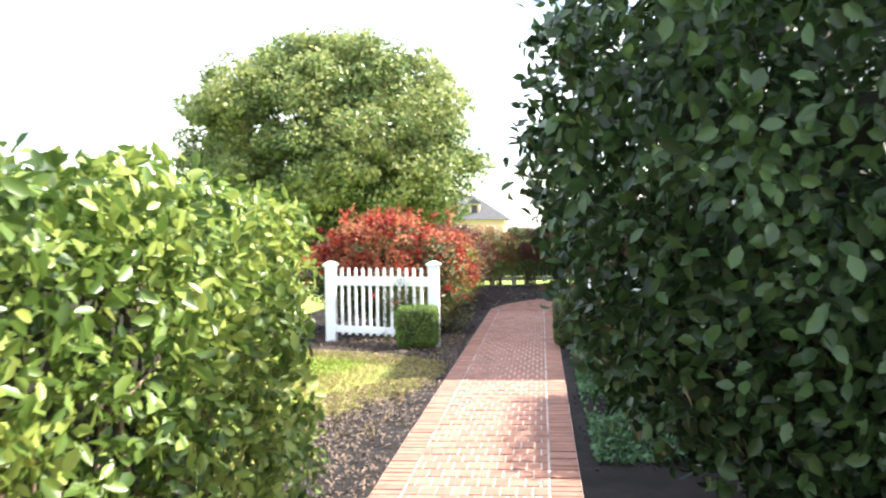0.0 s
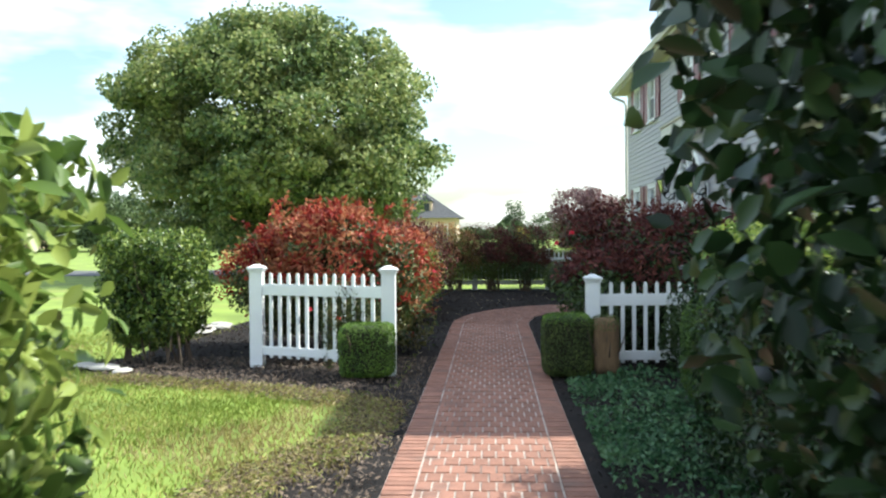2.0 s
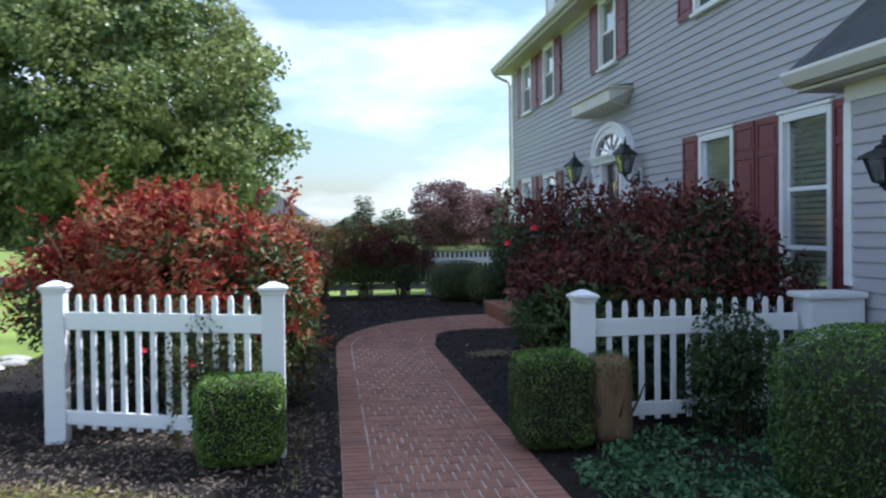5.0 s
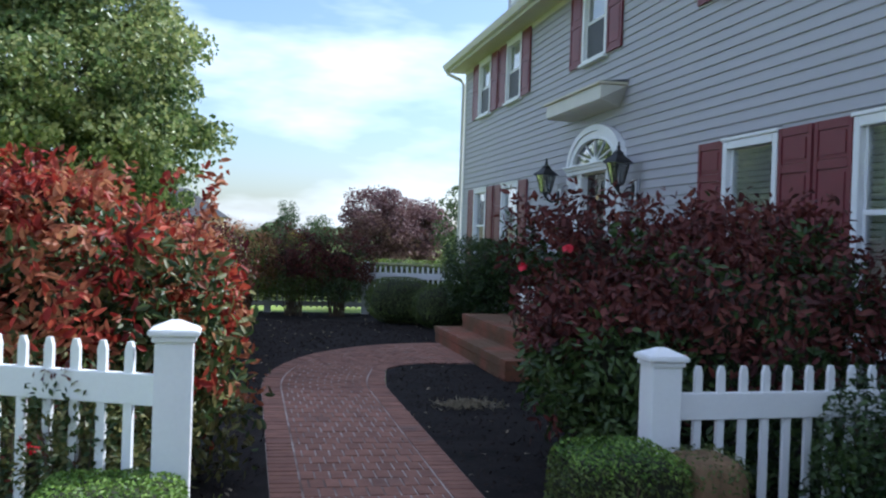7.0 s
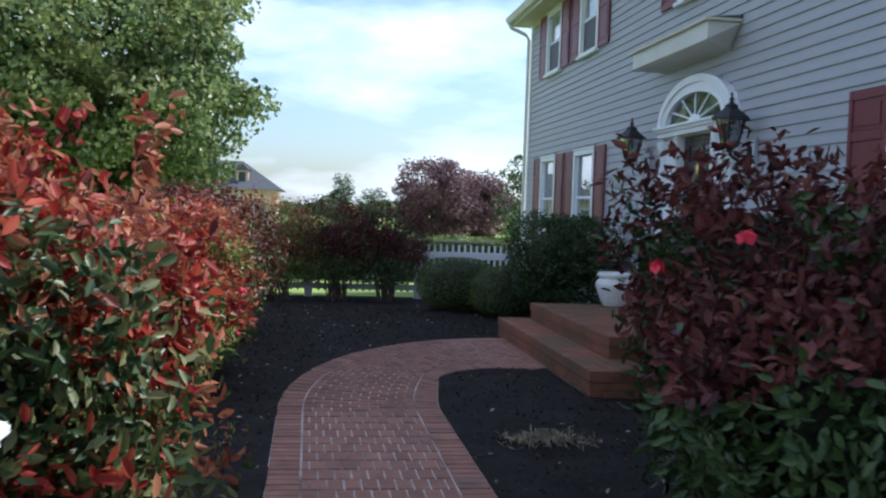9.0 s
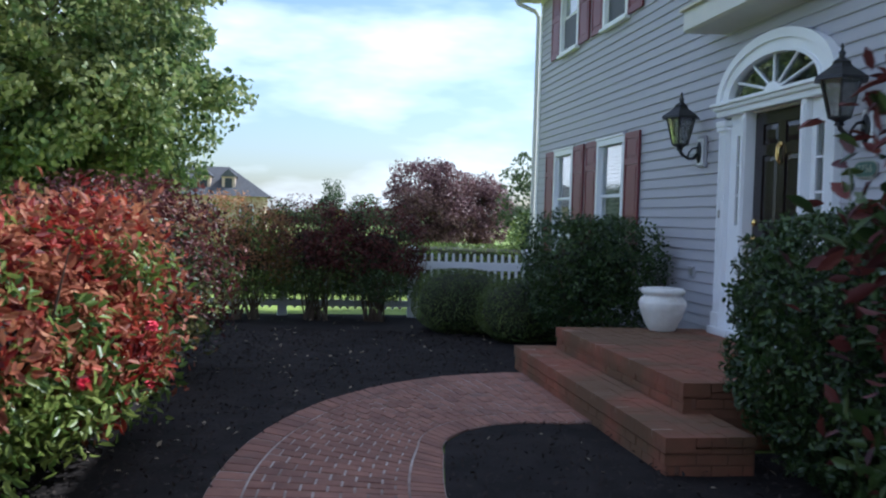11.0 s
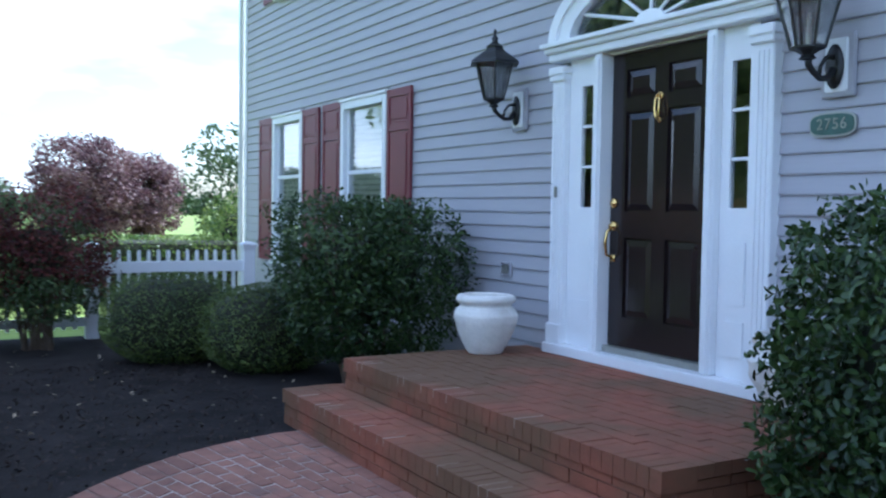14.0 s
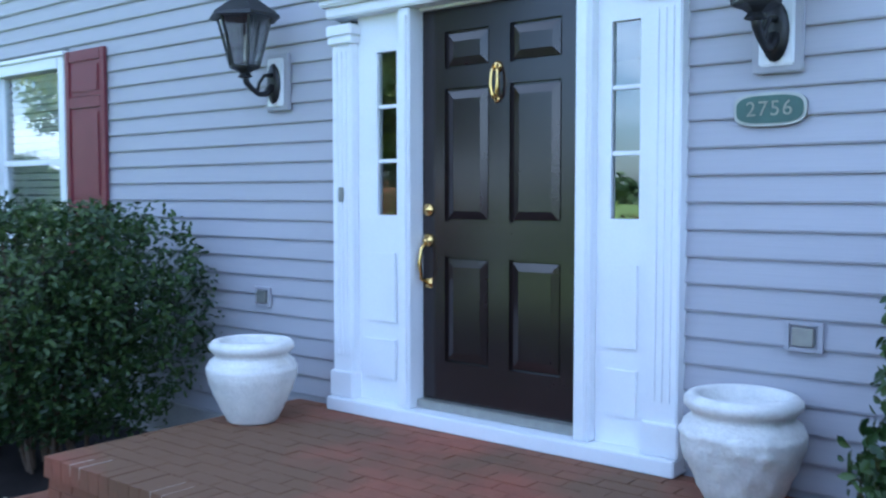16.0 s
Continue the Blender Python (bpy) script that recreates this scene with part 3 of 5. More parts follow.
bm = bmesh.new()
for ya, yb, za, zb in cells(Y0, Y1, -0.05, Z_EAVE, openings):
    box(XF + 0.012, XF + 0.16, ya, yb, za, zb, bm=bm)
wall_west = tagged(part("wall_west", bm, M_WALL), "grey vinyl clapboard front wall of the house", "house wall", kind="structure")
tagged(part("foundation", box(XF - 0.02, XF + 0.01, Y0, Y1, -0.05, Z_BASE, 0.004), mk("concrete", (0.36, 0.35, 0.34), 0.2, 4, 0.9, 0.4, 60), wall_west), "grey concrete foundation strip")
for nm, x0, x1, y0, y1 in (("wall_north", XF + 0.16, 13.0, Y1 - 0.16, Y1 - 0.004), ("wall_south", XF + 0.16, 13.0, Y0 + 0.004, Y0 + 0.16), ("wall_east", 12.84, 13.0, Y0 + 0.17, Y1 - 0.17)):
    tagged(part(nm, box(x0, x1, y0, y1, -0.05, Z_EAVE), M_SIDING), "grey vinyl sided house wall", "house wall", kind="structure")
for nm, z in (("floor", 0.42), ("floor_upper", 2.95), ("ceiling", 5.5)):
    tagged(part(nm, box(XF + 0.17, 12.8, Y0 + 0.18, Y1 - 0.18, z - 0.12, z), M_ROOM), "plain floor or ceiling inside the house", "floor", kind="structure")
tagged(part("wall_inner", box(8.4, 8.5, Y0 + 0.18, Y1 - 0.18, 0.42, 5.4), M_ROOM), "plain inner wall seen dimly through the windows", "wall", kind="structure")
# corner boards
for y in (Y1 - 0.09, Y0):
    part("corner_board", box(XF - 0.018, XF + 0.012, y, y + 0.09, Z_BASE, Z_EAVE - 0.1, 0.003), M_WHITE, wall_west)

# lap siding, board by board
unit = bpy.data.meshes.new("plank")
unit.from_pydata([(0.010, 0, 0), (-0.009, 0, 0), (-0.011, 0, 0.008), (0.005, 0, 0.106), (0.011, 0, 0.106), (0.010, 1, 0), (-0.009, 1, 0), (-0.011, 1, 0.008), (0.005, 1, 0.106), (0.011, 1, 0.106)], [],
                 [(0, 1, 2, 3, 4), (9, 8, 7, 6, 5), (0, 5, 6, 1), (1, 6, 7, 2), (2, 7, 8, 3), (3, 8, 9, 4)])
unit.materials.append(M_SIDING)
arch_c, arch_ry, arch_rz = DOOR_Y, 1.02, 0.50


def siding_rows(parent, y0, y1, z0, z1, holes, x):
    z = z0
    while z < z1:
        cuts = sorted((h[0], h[1]) for h in holes if h[2] < z + 0.06 < h[3])
        if 2.6 <= z + 0.03 < 2.72 + arch_rz and y1 > 20:
            k = max(0.0, 1 - ((z + 0.03 - 2.70) / arch_rz) ** 2) if z + 0.03 > 2.70 else 1.0
            cuts.append((arch_c - arch_ry * math.sqrt(k), arch_c + arch_ry * math.sqrt(k)))
            cuts.sort()
        y = y0
        for a, b in cuts + [(y1, y1)]:
            if a - y > 0.03:
                ob = new("plank", unit)
                ob.parent = parent
                ob.matrix_basis = Matrix.Translation((x, y, z)) @ Matrix.Diagonal((1, min(a, y1) - y, 1.0886, 1))
            y = max(y, b)
        z += 0.1143


# ---- roof, eave, gutter, dormer ----
roof = empty("roof", (XF, 19, Z_EAVE))
tagged(roof, "dark grey shingled gable roof with cream eaves", "roof", kind="structure")


def rel(ob, bm):
    bmesh.ops.translate(bm, verts=bm.verts[:], vec=-ob.location)
    return bm


EX = 4.22
part("soffit", rel(roof, box(EX + 0.06, XF + 0.02, Y0 - 0.02, Y1 + 0.25, 5.49, 5.52)), M_SOFFIT, roof)
part("frieze_board", rel(roof, box(XF - 0.02, XF + 0.01, Y0, Y1, 5.40, 5.488)), M_TRIM, roof)
part("fascia", rel(roof, box(EX + 0.035, EX + 0.06, Y0 - 0.02, Y1 + 0.25, 5.47, 5.66, 0.004)), M_TRIM, roof)
gut = [(EX + 0.03, 5.66), (EX - 0.085, 5.66), (EX - 0.095, 5.63), (EX - 0.06, 5.55), (EX - 0.05, 5.53), (EX + 0.03, 5.53)]
part("gutter", rel(roof, prism(gut, Y1 - Y0 + 0.27, "y", Y0 - 0.02)), M_TRIM, roof)
slope = [(EX - 0.05, 5.67), (8.8, 8.55), (13.4, 5.67), (13.4, 5.58), (8.8, 8.45), (EX - 0.05, 5.60)]
rb = prism(slope, Y1 - Y0 + 0.32, "y", Y0 - 0.02)
for v in rb.verts:
    if v.co.z > 7 and v.co.y < 15:
        v.co.y += 4.4
hip = [rb.verts.new(c) for c in ((EX - 0.05, Y0 - 0.025, 5.64), (13.4, Y0 - 0.025, 5.64), (8.8, Y0 + 4.37, 8.56))]
rb.faces.new(hip)
part("shingles", rel(roof, rb), M_SHINGLE, roof)
for y in (Y1 - 0.16,):
    part("gable", rel(roof, prism([(XF + 0.1, 5.6), (8.8, 8.40), (12.95, 5.6)], 0.14, "y", y)), M_SIDING, roof)
bm = bmesh.new()
tube(bm, [(EX - 0.02, Y1 + 0.18, 5.54), (EX + 0.02, Y1 + 0.16, 5.45), (XF - 0.10, Y1 + 0.07, 5.30), (XF - 0.05, Y1 + 0.04, 5.2), (XF - 0.05, Y1 + 0.04, 0.1)], (0.04,) * 5, 8)
part("downspout", rel(roof, bm), M_TRIM, roof)
dormer = part("dormer", rel(roof, box(5.3, 7.2, 25.6, 27.0, 6.2, 7.75)), M_SIDING, roof, "grey sided dormer")
part("dormer_window", rel(roof, box(5.26, 5.296, 25.95, 26.65, 6.75, 7.55, 0.01)), M_WHITE, dormer)
part("dormer_roof", rel(roof, prism([(25.4, 7.7), (26.3, 8.35), (27.2, 7.7)], 2.2, "x", 5.1)), M_SHINGLE, dormer)

# ---- hood over the door ----
hood = empty("door_hood", (XF, DOOR_Y, 3.65))
tagged(hood, "cream shelf-like hood on the wall above the front door", "door hood")
HY0, HY1 = 18.47, 20.76
hb = prism([(4.27, 3.69), (4.27, 3.50), (4.31, 3.48), (XF - 0.005, 3.44), (XF - 0.005, 3.69)], HY1 - HY0, "y", HY0)
for v in hb.verts:
    if v.co.x > 4.5 and v.co.z < 3.46:
        v.co.y += 0.25 if v.co.y < DOOR_Y else -0.25
part("body", rel(hood, hb), M_TRIM, hood)
part("top", rel(hood, box(4.23, XF - 0.005, HY0 - 0.04, HY1 + 0.04, 3.692, 3.725, 0.006)), M_SOFFIT, hood)
hr = prism([(4.25, 3.727), (XF - 0.005, 3.77), (XF - 0.005, 3.727)], HY1 - HY0 + 0.04, "y", HY0 - 0.02)
part("shingles", rel(hood, hr), M_SHINGLE, hood)


# ---- windows and shutters ----
def window(name, ya, yb, z0, z1, tall):
    w = empty(name, (XF, (ya + yb) / 2, z0))
    tagged(w, "white double-hung window with interior blinds" if tall else "white upper-storey double-hung window", "window", kind="structure")
    f = 0.085
    fr = bmesh.new()
    for a, b, c, d in ((ya, ya + f, z0, z1), (yb - f, yb, z0, z1), (ya + f, yb - f, z1 - f, z1), (ya + f, yb - f, z0, z0 + 0.05)):
        box(XF - 0.045, XF + 0.09, a, b, c, d, 0.006, fr)
    part("window_frame", rel(w, fr), M_WHITE, w)
    part("window_sill", rel(w, box(XF - 0.085, XF - 0.0, ya - 0.03, yb + 0.03, z0 - 0.045, z0 + 0.006, 0.008)), M_WHITE, w)
    part("head", rel(w, box(XF - 0.062, XF - 0.0, ya - 0.02, yb + 0.02, z1 + 0.001, z1 + 0.035, 0.006)), M_WHITE, w)
    rails = (z0 + (z1 - z0) * 0.585, z0 + (z1 - z0) * 0.27) if tall else (z0 + (z1 - z0) * 0.5,)
    sash = bmesh.new()
    ia, ib = ya + f, yb - f
    for z in rails:
        box(XF + 0.005, XF + 0.05, ia, ib, z - 0.022, z + 0.022, 0.004, sash)
    for a, b in ((ia, ia + 0.035), (ib - 0.035, ib)):
        box(XF + 0.01, XF + 0.05, a, b, z0 + 0.05, z1 - f, 0.004, sash)
    part("sash", rel(w, sash), M_WHITE, w)
    edges = [z1 - f, *[r for r in rails], z0 + 0.05]
    for hi, lo in zip(edges, edges[1:]):
        g = part("pane", rel(w, box(XF + 0.028, XF + 0.034, ia + 0.03, ib - 0.03, lo + 0.02, hi - 0.02)), M_GLASS, w)
        g.visible_shadow = False
    if not tall:
        part("insect_screen", rel(w, box(XF + 0.006, XF + 0.009, ia + 0.036, ib - 0.036, z0 + 0.055, rails[0] - 0.025)), M_SCREEN, w, "dark insect screen over the lower sash")
    bl = bmesh.new()
    for k in range(3):
        y = ia + (ib - ia) * (k + 0.5) / 3
        if k != 1:
            box(XF + 0.100, XF + 0.115, y - 0.012, y + 0.012, z0 + 0.05, z1 - f, bm=bl)
    z = z0 + 0.1
    top_z = z1 - f
    while z < top_z:
        q = bmesh.new()
        bmesh.ops.create_cube(q, size=1, matrix=Matrix.Translation((XF + 0.085, (ia + ib) / 2, z)) @ Matrix.Rotation(radians(48), 4, "Y") @ Matrix.Diagonal((0.060, ib - ia, 0.006, 1)))
        join(bl, q)
        z += 0.06
    part("blind", rel(w, bl), M_BLIND, w, "cream slatted blind behind the glass")
    return w


for i, (a, b) in enumerate(ground_windows):
    window("window_%d" % (i + 1), a, b, GZ0, GZ1, True)
for i, (a, b) in enumerate(upper_windows):
    window("window_%d" % (i + 5), a, b, UZ0, UZ1, False)


def shutter(h, wdt, label):
    s = empty("window_shutter")
    tagged(s, label, "shutter", "dark red shutters of the house front")
    t = 0.028
    for y in (0, wdt - 0.055):
        part("stile", box(-t, 0, y, y + 0.055, 0, h, 0.003), M_SHUTTER, s)
    splits = (0, h * 0.40, h * 0.80, h) if h > 1.5 else (0, h * 0.55, h)
    for z in splits:
        z0 = min(max(z - 0.04, 0), h - 0.08)
        part("rail", box(-t + 0.001, 0, 0.056, wdt - 0.056, z0, z0 + 0.08, 0.003), M_SHUTTER, s)
    for a, b in zip(splits, splits[1:]):
        za, zb = (a + 0.045 if a else 0.082), (b - 0.045 if b < h else h - 0.082)
        q = box(-t + 0.012, -0.002, 0.057, wdt - 0.057, za, zb)
        join(q, box(-t + 0.003, -0.004, 0.085, wdt - 0.085, za + 0.03, zb - 0.03, 0.007))
        part("panel", q, M_SHUTTER, s)
    return s


SH_W = 0.53
proto_g = shutter(GZ1 - GZ0 + 0.02, SH_W, "dark red raised-panel shutter beside a ground-floor window")
proto_u = shutter(UZ1 - UZ0 + 0.02, SH_W, "faded dark red shutter beside an upper window")
for proto, wins, z in ((proto_g, ground_windows, GZ0), (proto_u, upper_windows, UZ0)):
    first = True
    for a, b in wins:
        for y in (a - SH_W - 0.012, b + 0.012):
            m = pose(XF - 0.014, y, z)
            if first:
                proto.matrix_basis = m
                first = False
            else:
                copy_thing(proto, m)

# ---- front door ----
DX = 4.675
PZ = 0.44
door = empty("door_1", (DX, DOOR_Y, PZ))
tagged(door, "closed black six-panel front door with brass fittings", "door", kind="structure")
DY0, DY1, DZ0, DZ1 = 18.94, 19.915, 0.565, 2.585


def panelled(x, y0, y1, z0, z1, holes, depth=0.045):
    """A panelled leaf facing -x: sunk fields with raised middles."""
    bm = bmesh.new()
    for a, b, c, d in cells(y0, y1, z0, z1, holes):
        box(x, x + depth, a, b, c, d, bm=bm)
    for a, b, c, d in holes:
        box(x + 0.022, x + depth, a, b, c, d, bm=bm)
        # a raised field with wide sloping edges behind a narrow groove
        v = [[bm.verts.new((px, py, pz)) for py, pz in ((a + e, c + e), (b - e, c + e), (b - e, d - e), (a + e, d - e))] for px, e in ((x + 0.0225, 0.013), (x + 0.012, 0.014), (x + 0.001, 0.055))]
        for lo, hi in ((v[0], v[1]), (v[1], v[2])):
            for i in range(4):
                bm.faces.new((lo[i], hi[i], hi[(i + 1) % 4], lo[(i + 1) % 4]))
        bm.faces.new(v[2])
    bmesh.ops.recalc_face_normals(bm, faces=bm.faces[:])
    return bm


cols = ((19.07, 19.365), (19.49, 19.77))
rows = ((0.77, 1.32), (1.50, 2.18), (2.28, 2.47))
part("leaf", rel(door, panelled(DX, DY0, DY1, DZ0, DZ1, [(a, b, c, d) for a, b in cols for c, d in rows])), M_DOOR, door)
# brass: knocker, deadbolt, handle set
q = lathe([(0.004, -0.006), (0.032, -0.006), (0.036, 0.0), (0.030, 0.012), (0.012, 0.02), (0.012, 0.024)], 20)
bmesh.ops.rotate(q, verts=q.verts[:], matrix=Matrix.Rotation(radians(-90), 3, "Y"))
bmesh.ops.translate(q, verts=q.verts[:], vec=(DX - 0.004, 19.875, 1.56))
part("deadbolt", rel(door, q), M_BRASS, door, "brass deadbolt", True)
hs = lathe([(0.004, -0.006), (0.034, -0.006), (0.038, 0.0), (0.030, 0.014), (0.012, 0.03), (0.012, 0.036)], 20)
bmesh.ops.rotate(hs, verts=hs.verts[:], matrix=Matrix.Rotation(radians(-90), 3, "Y"))
bmesh.ops.translate(hs, verts=hs.verts[:], vec=(DX - 0.004, 19.875, 1.40))
tube(hs, [(DX - 0.012, 19.875, 1.39), (DX - 0.055, 19.882, 1.36), (DX - 0.065, 19.885, 1.28), (DX - 0.055, 19.882, 1.20), (DX - 0.008, 19.875, 1.175)], (0.011, 0.010, 0.012, 0.010, 0.009), 8)
join(hs, box(DX - 0.008, DX - 0.0005, 19.852, 19.898, 1.15, 1.20, 0.003))
part("door_handle", rel(door, hs), M_BRASS, door, "brass grip handle", True)
kn = lathe([(0.004, 0), (0.028, 0), (0.030, 0.006), (0.016, 0.018), (0.004, 0.02)], 16)
bmesh.ops.rotate(kn, verts=kn.verts[:], matrix=Matrix.Rotation(radians(-90), 3, "Y"))
bmesh.ops.translate(kn, verts=kn.verts[:], vec=(DX - 0.0005, 19.436, 2.265))
for sy in (-1, 1):
    tube(kn, [(DX - 0.02, 19.436 + sy * 0.012, 2.275), (DX - 0.03, 19.436 + sy * 0.018, 2.235), (DX - 0.033, 19.436 + sy * 0.020, 2.18), (DX - 0.03, 19.436 + sy * 0.014, 2.13), (DX - 0.024, 19.436, 2.11)], (0.006, 0.007, 0.008, 0.009, 0.011), 8)
join(kn, box(DX - 0.014, DX - 0.0005, 19.421, 19.451, 2.09, 2.12, 0.004))
part("knocker", rel(door, kn), M_BRASS, door, "brass door knocker", True)

# surround: pilasters, sidelights, entablature, arched fanlight
SX = 4.575
surround = empty("door_surround", (SX, DOOR_Y, PZ))
tagged(surround, "white painted door surround with sidelights and fanlight", "door surround", kind="structure")
part("sill", rel(surround, box(SX - 0.05, DX - 0.002, 18.42, 20.50, PZ + 0.002, 0.515, 0.006)), M_WHITE, surround)
part("threshold", rel(surround, box(DX - 0.05, DX + 0.10, 18.94, 19.92, 0.517, 0.562, 0.006)), M_PEWTER, surround, "grey metal threshold")
for ya, yb in ((20.34, 20.49), (18.43, 18.58)):
    q = box(SX, XF + 0.06, ya, yb, 0.516, 2.56, 0.006)
    join(q, box(SX - 0.018, XF, ya - 0.012, yb + 0.012, 0.517, 0.66, 0.006))
    for k in range(3):
        y = ya + 0.032 + k * 0.034
        join(q, box(SX - 0.008, SX + 0.001, y, y + 0.018, 0.75, 2.42, 0.003))
    join(q, box(SX - 0.022, XF, ya - 0.014, yb + 0.014, 2.46, 2.50, 0.005))
    join(q, box(SX - 0.030, XF, ya - 0.02, yb + 0.02, 2.50, 2.562, 0.008))
    part("pilaster", rel(surround, q), M_WHITE, surround)
for ya, yb in ((19.92, 20.00), (18.855, 18.935)):
    q = box(SX - 0.006, DX + 0.06, ya, yb, 0.516, 2.60, 0.006)
    join(q, box(SX - 0.02, SX + 0.01, ya + 0.014, yb - 0.014, 0.53, 2.56, 0.004))
    part("jamb", rel(surround, q), M_WHITE, surround)
part("door_head", rel(surround, box(DX - 0.03, DX + 0.06, 18.94, 19.92, 2.588, 2.63, 0.004)), M_WHITE, surround)
for ya, yb, gc in ((20.001, 20.339, 20.13), (18.581, 18.854, 18.715)):
    gy0, gy1 = gc - 0.07, gc + 0.07
    hole = bmesh.new()
    for a, b, c, d in cells(ya, yb, 0.516, 2.60, [(gy0, gy1, 1.53, 2.40)]):
        box(SX + 0.055, SX + 0.10, a, b, c, d, bm=hole)
    for c, d in ((0.95, 1.33), (0.64, 0.86)):
        box(SX + 0.045, SX + 0.056, ya + 0.06, yb - 0.06, c, d, 0.005, hole)
    side = part("sidelight", rel(surround, hole), M_WHITE, surround)
    for za, zb in ((1.53, 1.815), (1.825, 2.105), (2.115, 2.40)):
        g = part("pane", rel(surround, box(SX + 0.075, SX + 0.080, gy0, gy1, za, zb)), M_GLASS, side)
    bars = bmesh.new()
    for z in (1.82, 2.11):
        box(SX + 0.062, SX + 0.09, gy0, gy1, z - 0.010, z + 0.010, 0.003, bars)
    part("muntin", rel(surround, bars), M_WHITE, side)
q = box(SX - 0.03, XF + 0.06, 18.41, 20.51, 2.601, 2.66, 0.008)
join(q, box(SX - 0.06, XF, 18.385, 20.535, 2.66, 2.70, 0.010))
join(q, box(SX - 0.085, XF, 18.365, 20.555, 2.70, 2.735, 0.006))
part("entablature", rel(surround, q), M_WHITE, surround)


def half_ring(ry0, rz0, ry1, rz1, x0, x1, z, steps=40):
    out = [(DOOR_Y + ry1 * math.cos(math.pi * i / steps), z + rz1 * math.sin(math.pi * i / steps)) for i in range(steps + 1)]
    inn = [(DOOR_Y + ry0 * math.cos(math.pi * i / steps), z + rz0 * math.sin(math.pi * i / steps)) for i in range(steps + 1)]
    bm = bmesh.new()
    v = [[bm.verts.new((x, *p)) for p in arc] for x in (x0, x1) for arc in (inn, out)]
    for a, b in ((0, 1), (1, 3), (3, 2), (2, 0)):
        for i in range(steps):
            bm.faces.new((v[a][i], v[a][i + 1], v[b][i + 1], v[b][i]))
    for i in (0, steps):
        bm.faces.new((v[0][i], v[1][i], v[3][i], v[2][i]))
    bmesh.ops.recalc_face_normals(bm, faces=bm.faces[:])
    return bm


ZA = 2.736
q = half_ring(0.80, 0.335, 1.04, 0.52, SX - 0.01, XF + 0.01, ZA)
join(q, half_ring(0.96, 0.45, 1.055, 0.535, SX - 0.035, SX - 0.009, ZA))
join(q, half_ring(0.80, 0.335, 0.84, 0.365, SX - 0.028, SX - 0.009, ZA))
part("arch", rel(surround, q), M_WHITE, surround)
q = bmesh.new()
for i in range(1, 6):
    a = math.pi * i / 6
    dy, dz = math.cos(a), math.sin(a)
    d = Vector((0, 0.80 * dy, 0.335 * dz))
    tube(q, [(SX + 0.02, DOOR_Y + d.y * 0.1, ZA + d.z * 0.1 + 0.01), (SX + 0.02, DOOR_Y + d.y, ZA + d.z)], (0.013, 0.013), 5)
join(q, half_ring(0.001, 0.001, 0.15, 0.085, SX + 0.0, SX + 0.03, ZA, 16))
part("spokes", rel(surround, q), M_WHITE, surround)
fan = [(DOOR_Y + 0.81 * math.cos(math.pi * i / 32), ZA + 0.345 * math.sin(math.pi * i / 32)) for i in range(33)]
part("fanlight_pane", rel(surround, prism(fan, 0.006, "x", SX + 0.032)), M_GLASS, surround)
# Screen material reused as a dark panel for the unlit hollow behind the glass.
part("fanlight_back", rel(surround, prism(fan, 0.01, "x", SX + 0.055)), M_SCREEN, surround, "dark panel standing in for the unlit space behind the fanlight")
q = box(SX - 0.012, SX - 0.001, 20.40, 20.435, 1.60, 1.68, 0.003)
part("doorbell", rel(surround, q), M_PEWTER, surround, "small pewter doorbell")

# ---- brick porch and step ----
PX, PY0, PY1 = 3.05, 17.62, 20.83
TX, TY0, TY1, TZ = 2.66, 16.95, 21.00, 0.225
porch = tagged(part("porch", box(PX + 0.02, XF - 0.02, PY0 + 0.02, PY1 - 0.02, -0.05, PZ - 0.004), M_MORTAR_STEP), "red brick front porch slab with bullnose edge", "porch", kind="structure")
step = tagged(part("step", box(TX + 0.02, PX + 0.2, TY0 + 0.02, TY1 - 0.02, -0.05, TZ - 0.004), M_MORTAR_STEP), "red brick entrance step with worn edges", "step", kind="structure")


def laid(x0, x1, y0, y1, z0, z1):
    c = ((x0, y0), (x1, y0), (x1, y1), (x0, y1))
    b = 0.0016
    t = ((x0 + b, y0 + b), (x1 - b, y0 + b), (x1 - b, y1 - b), (x0 + b, y1 - b))
    return [(*p, z0) for p in c] + [(*p, z1) for p in t]


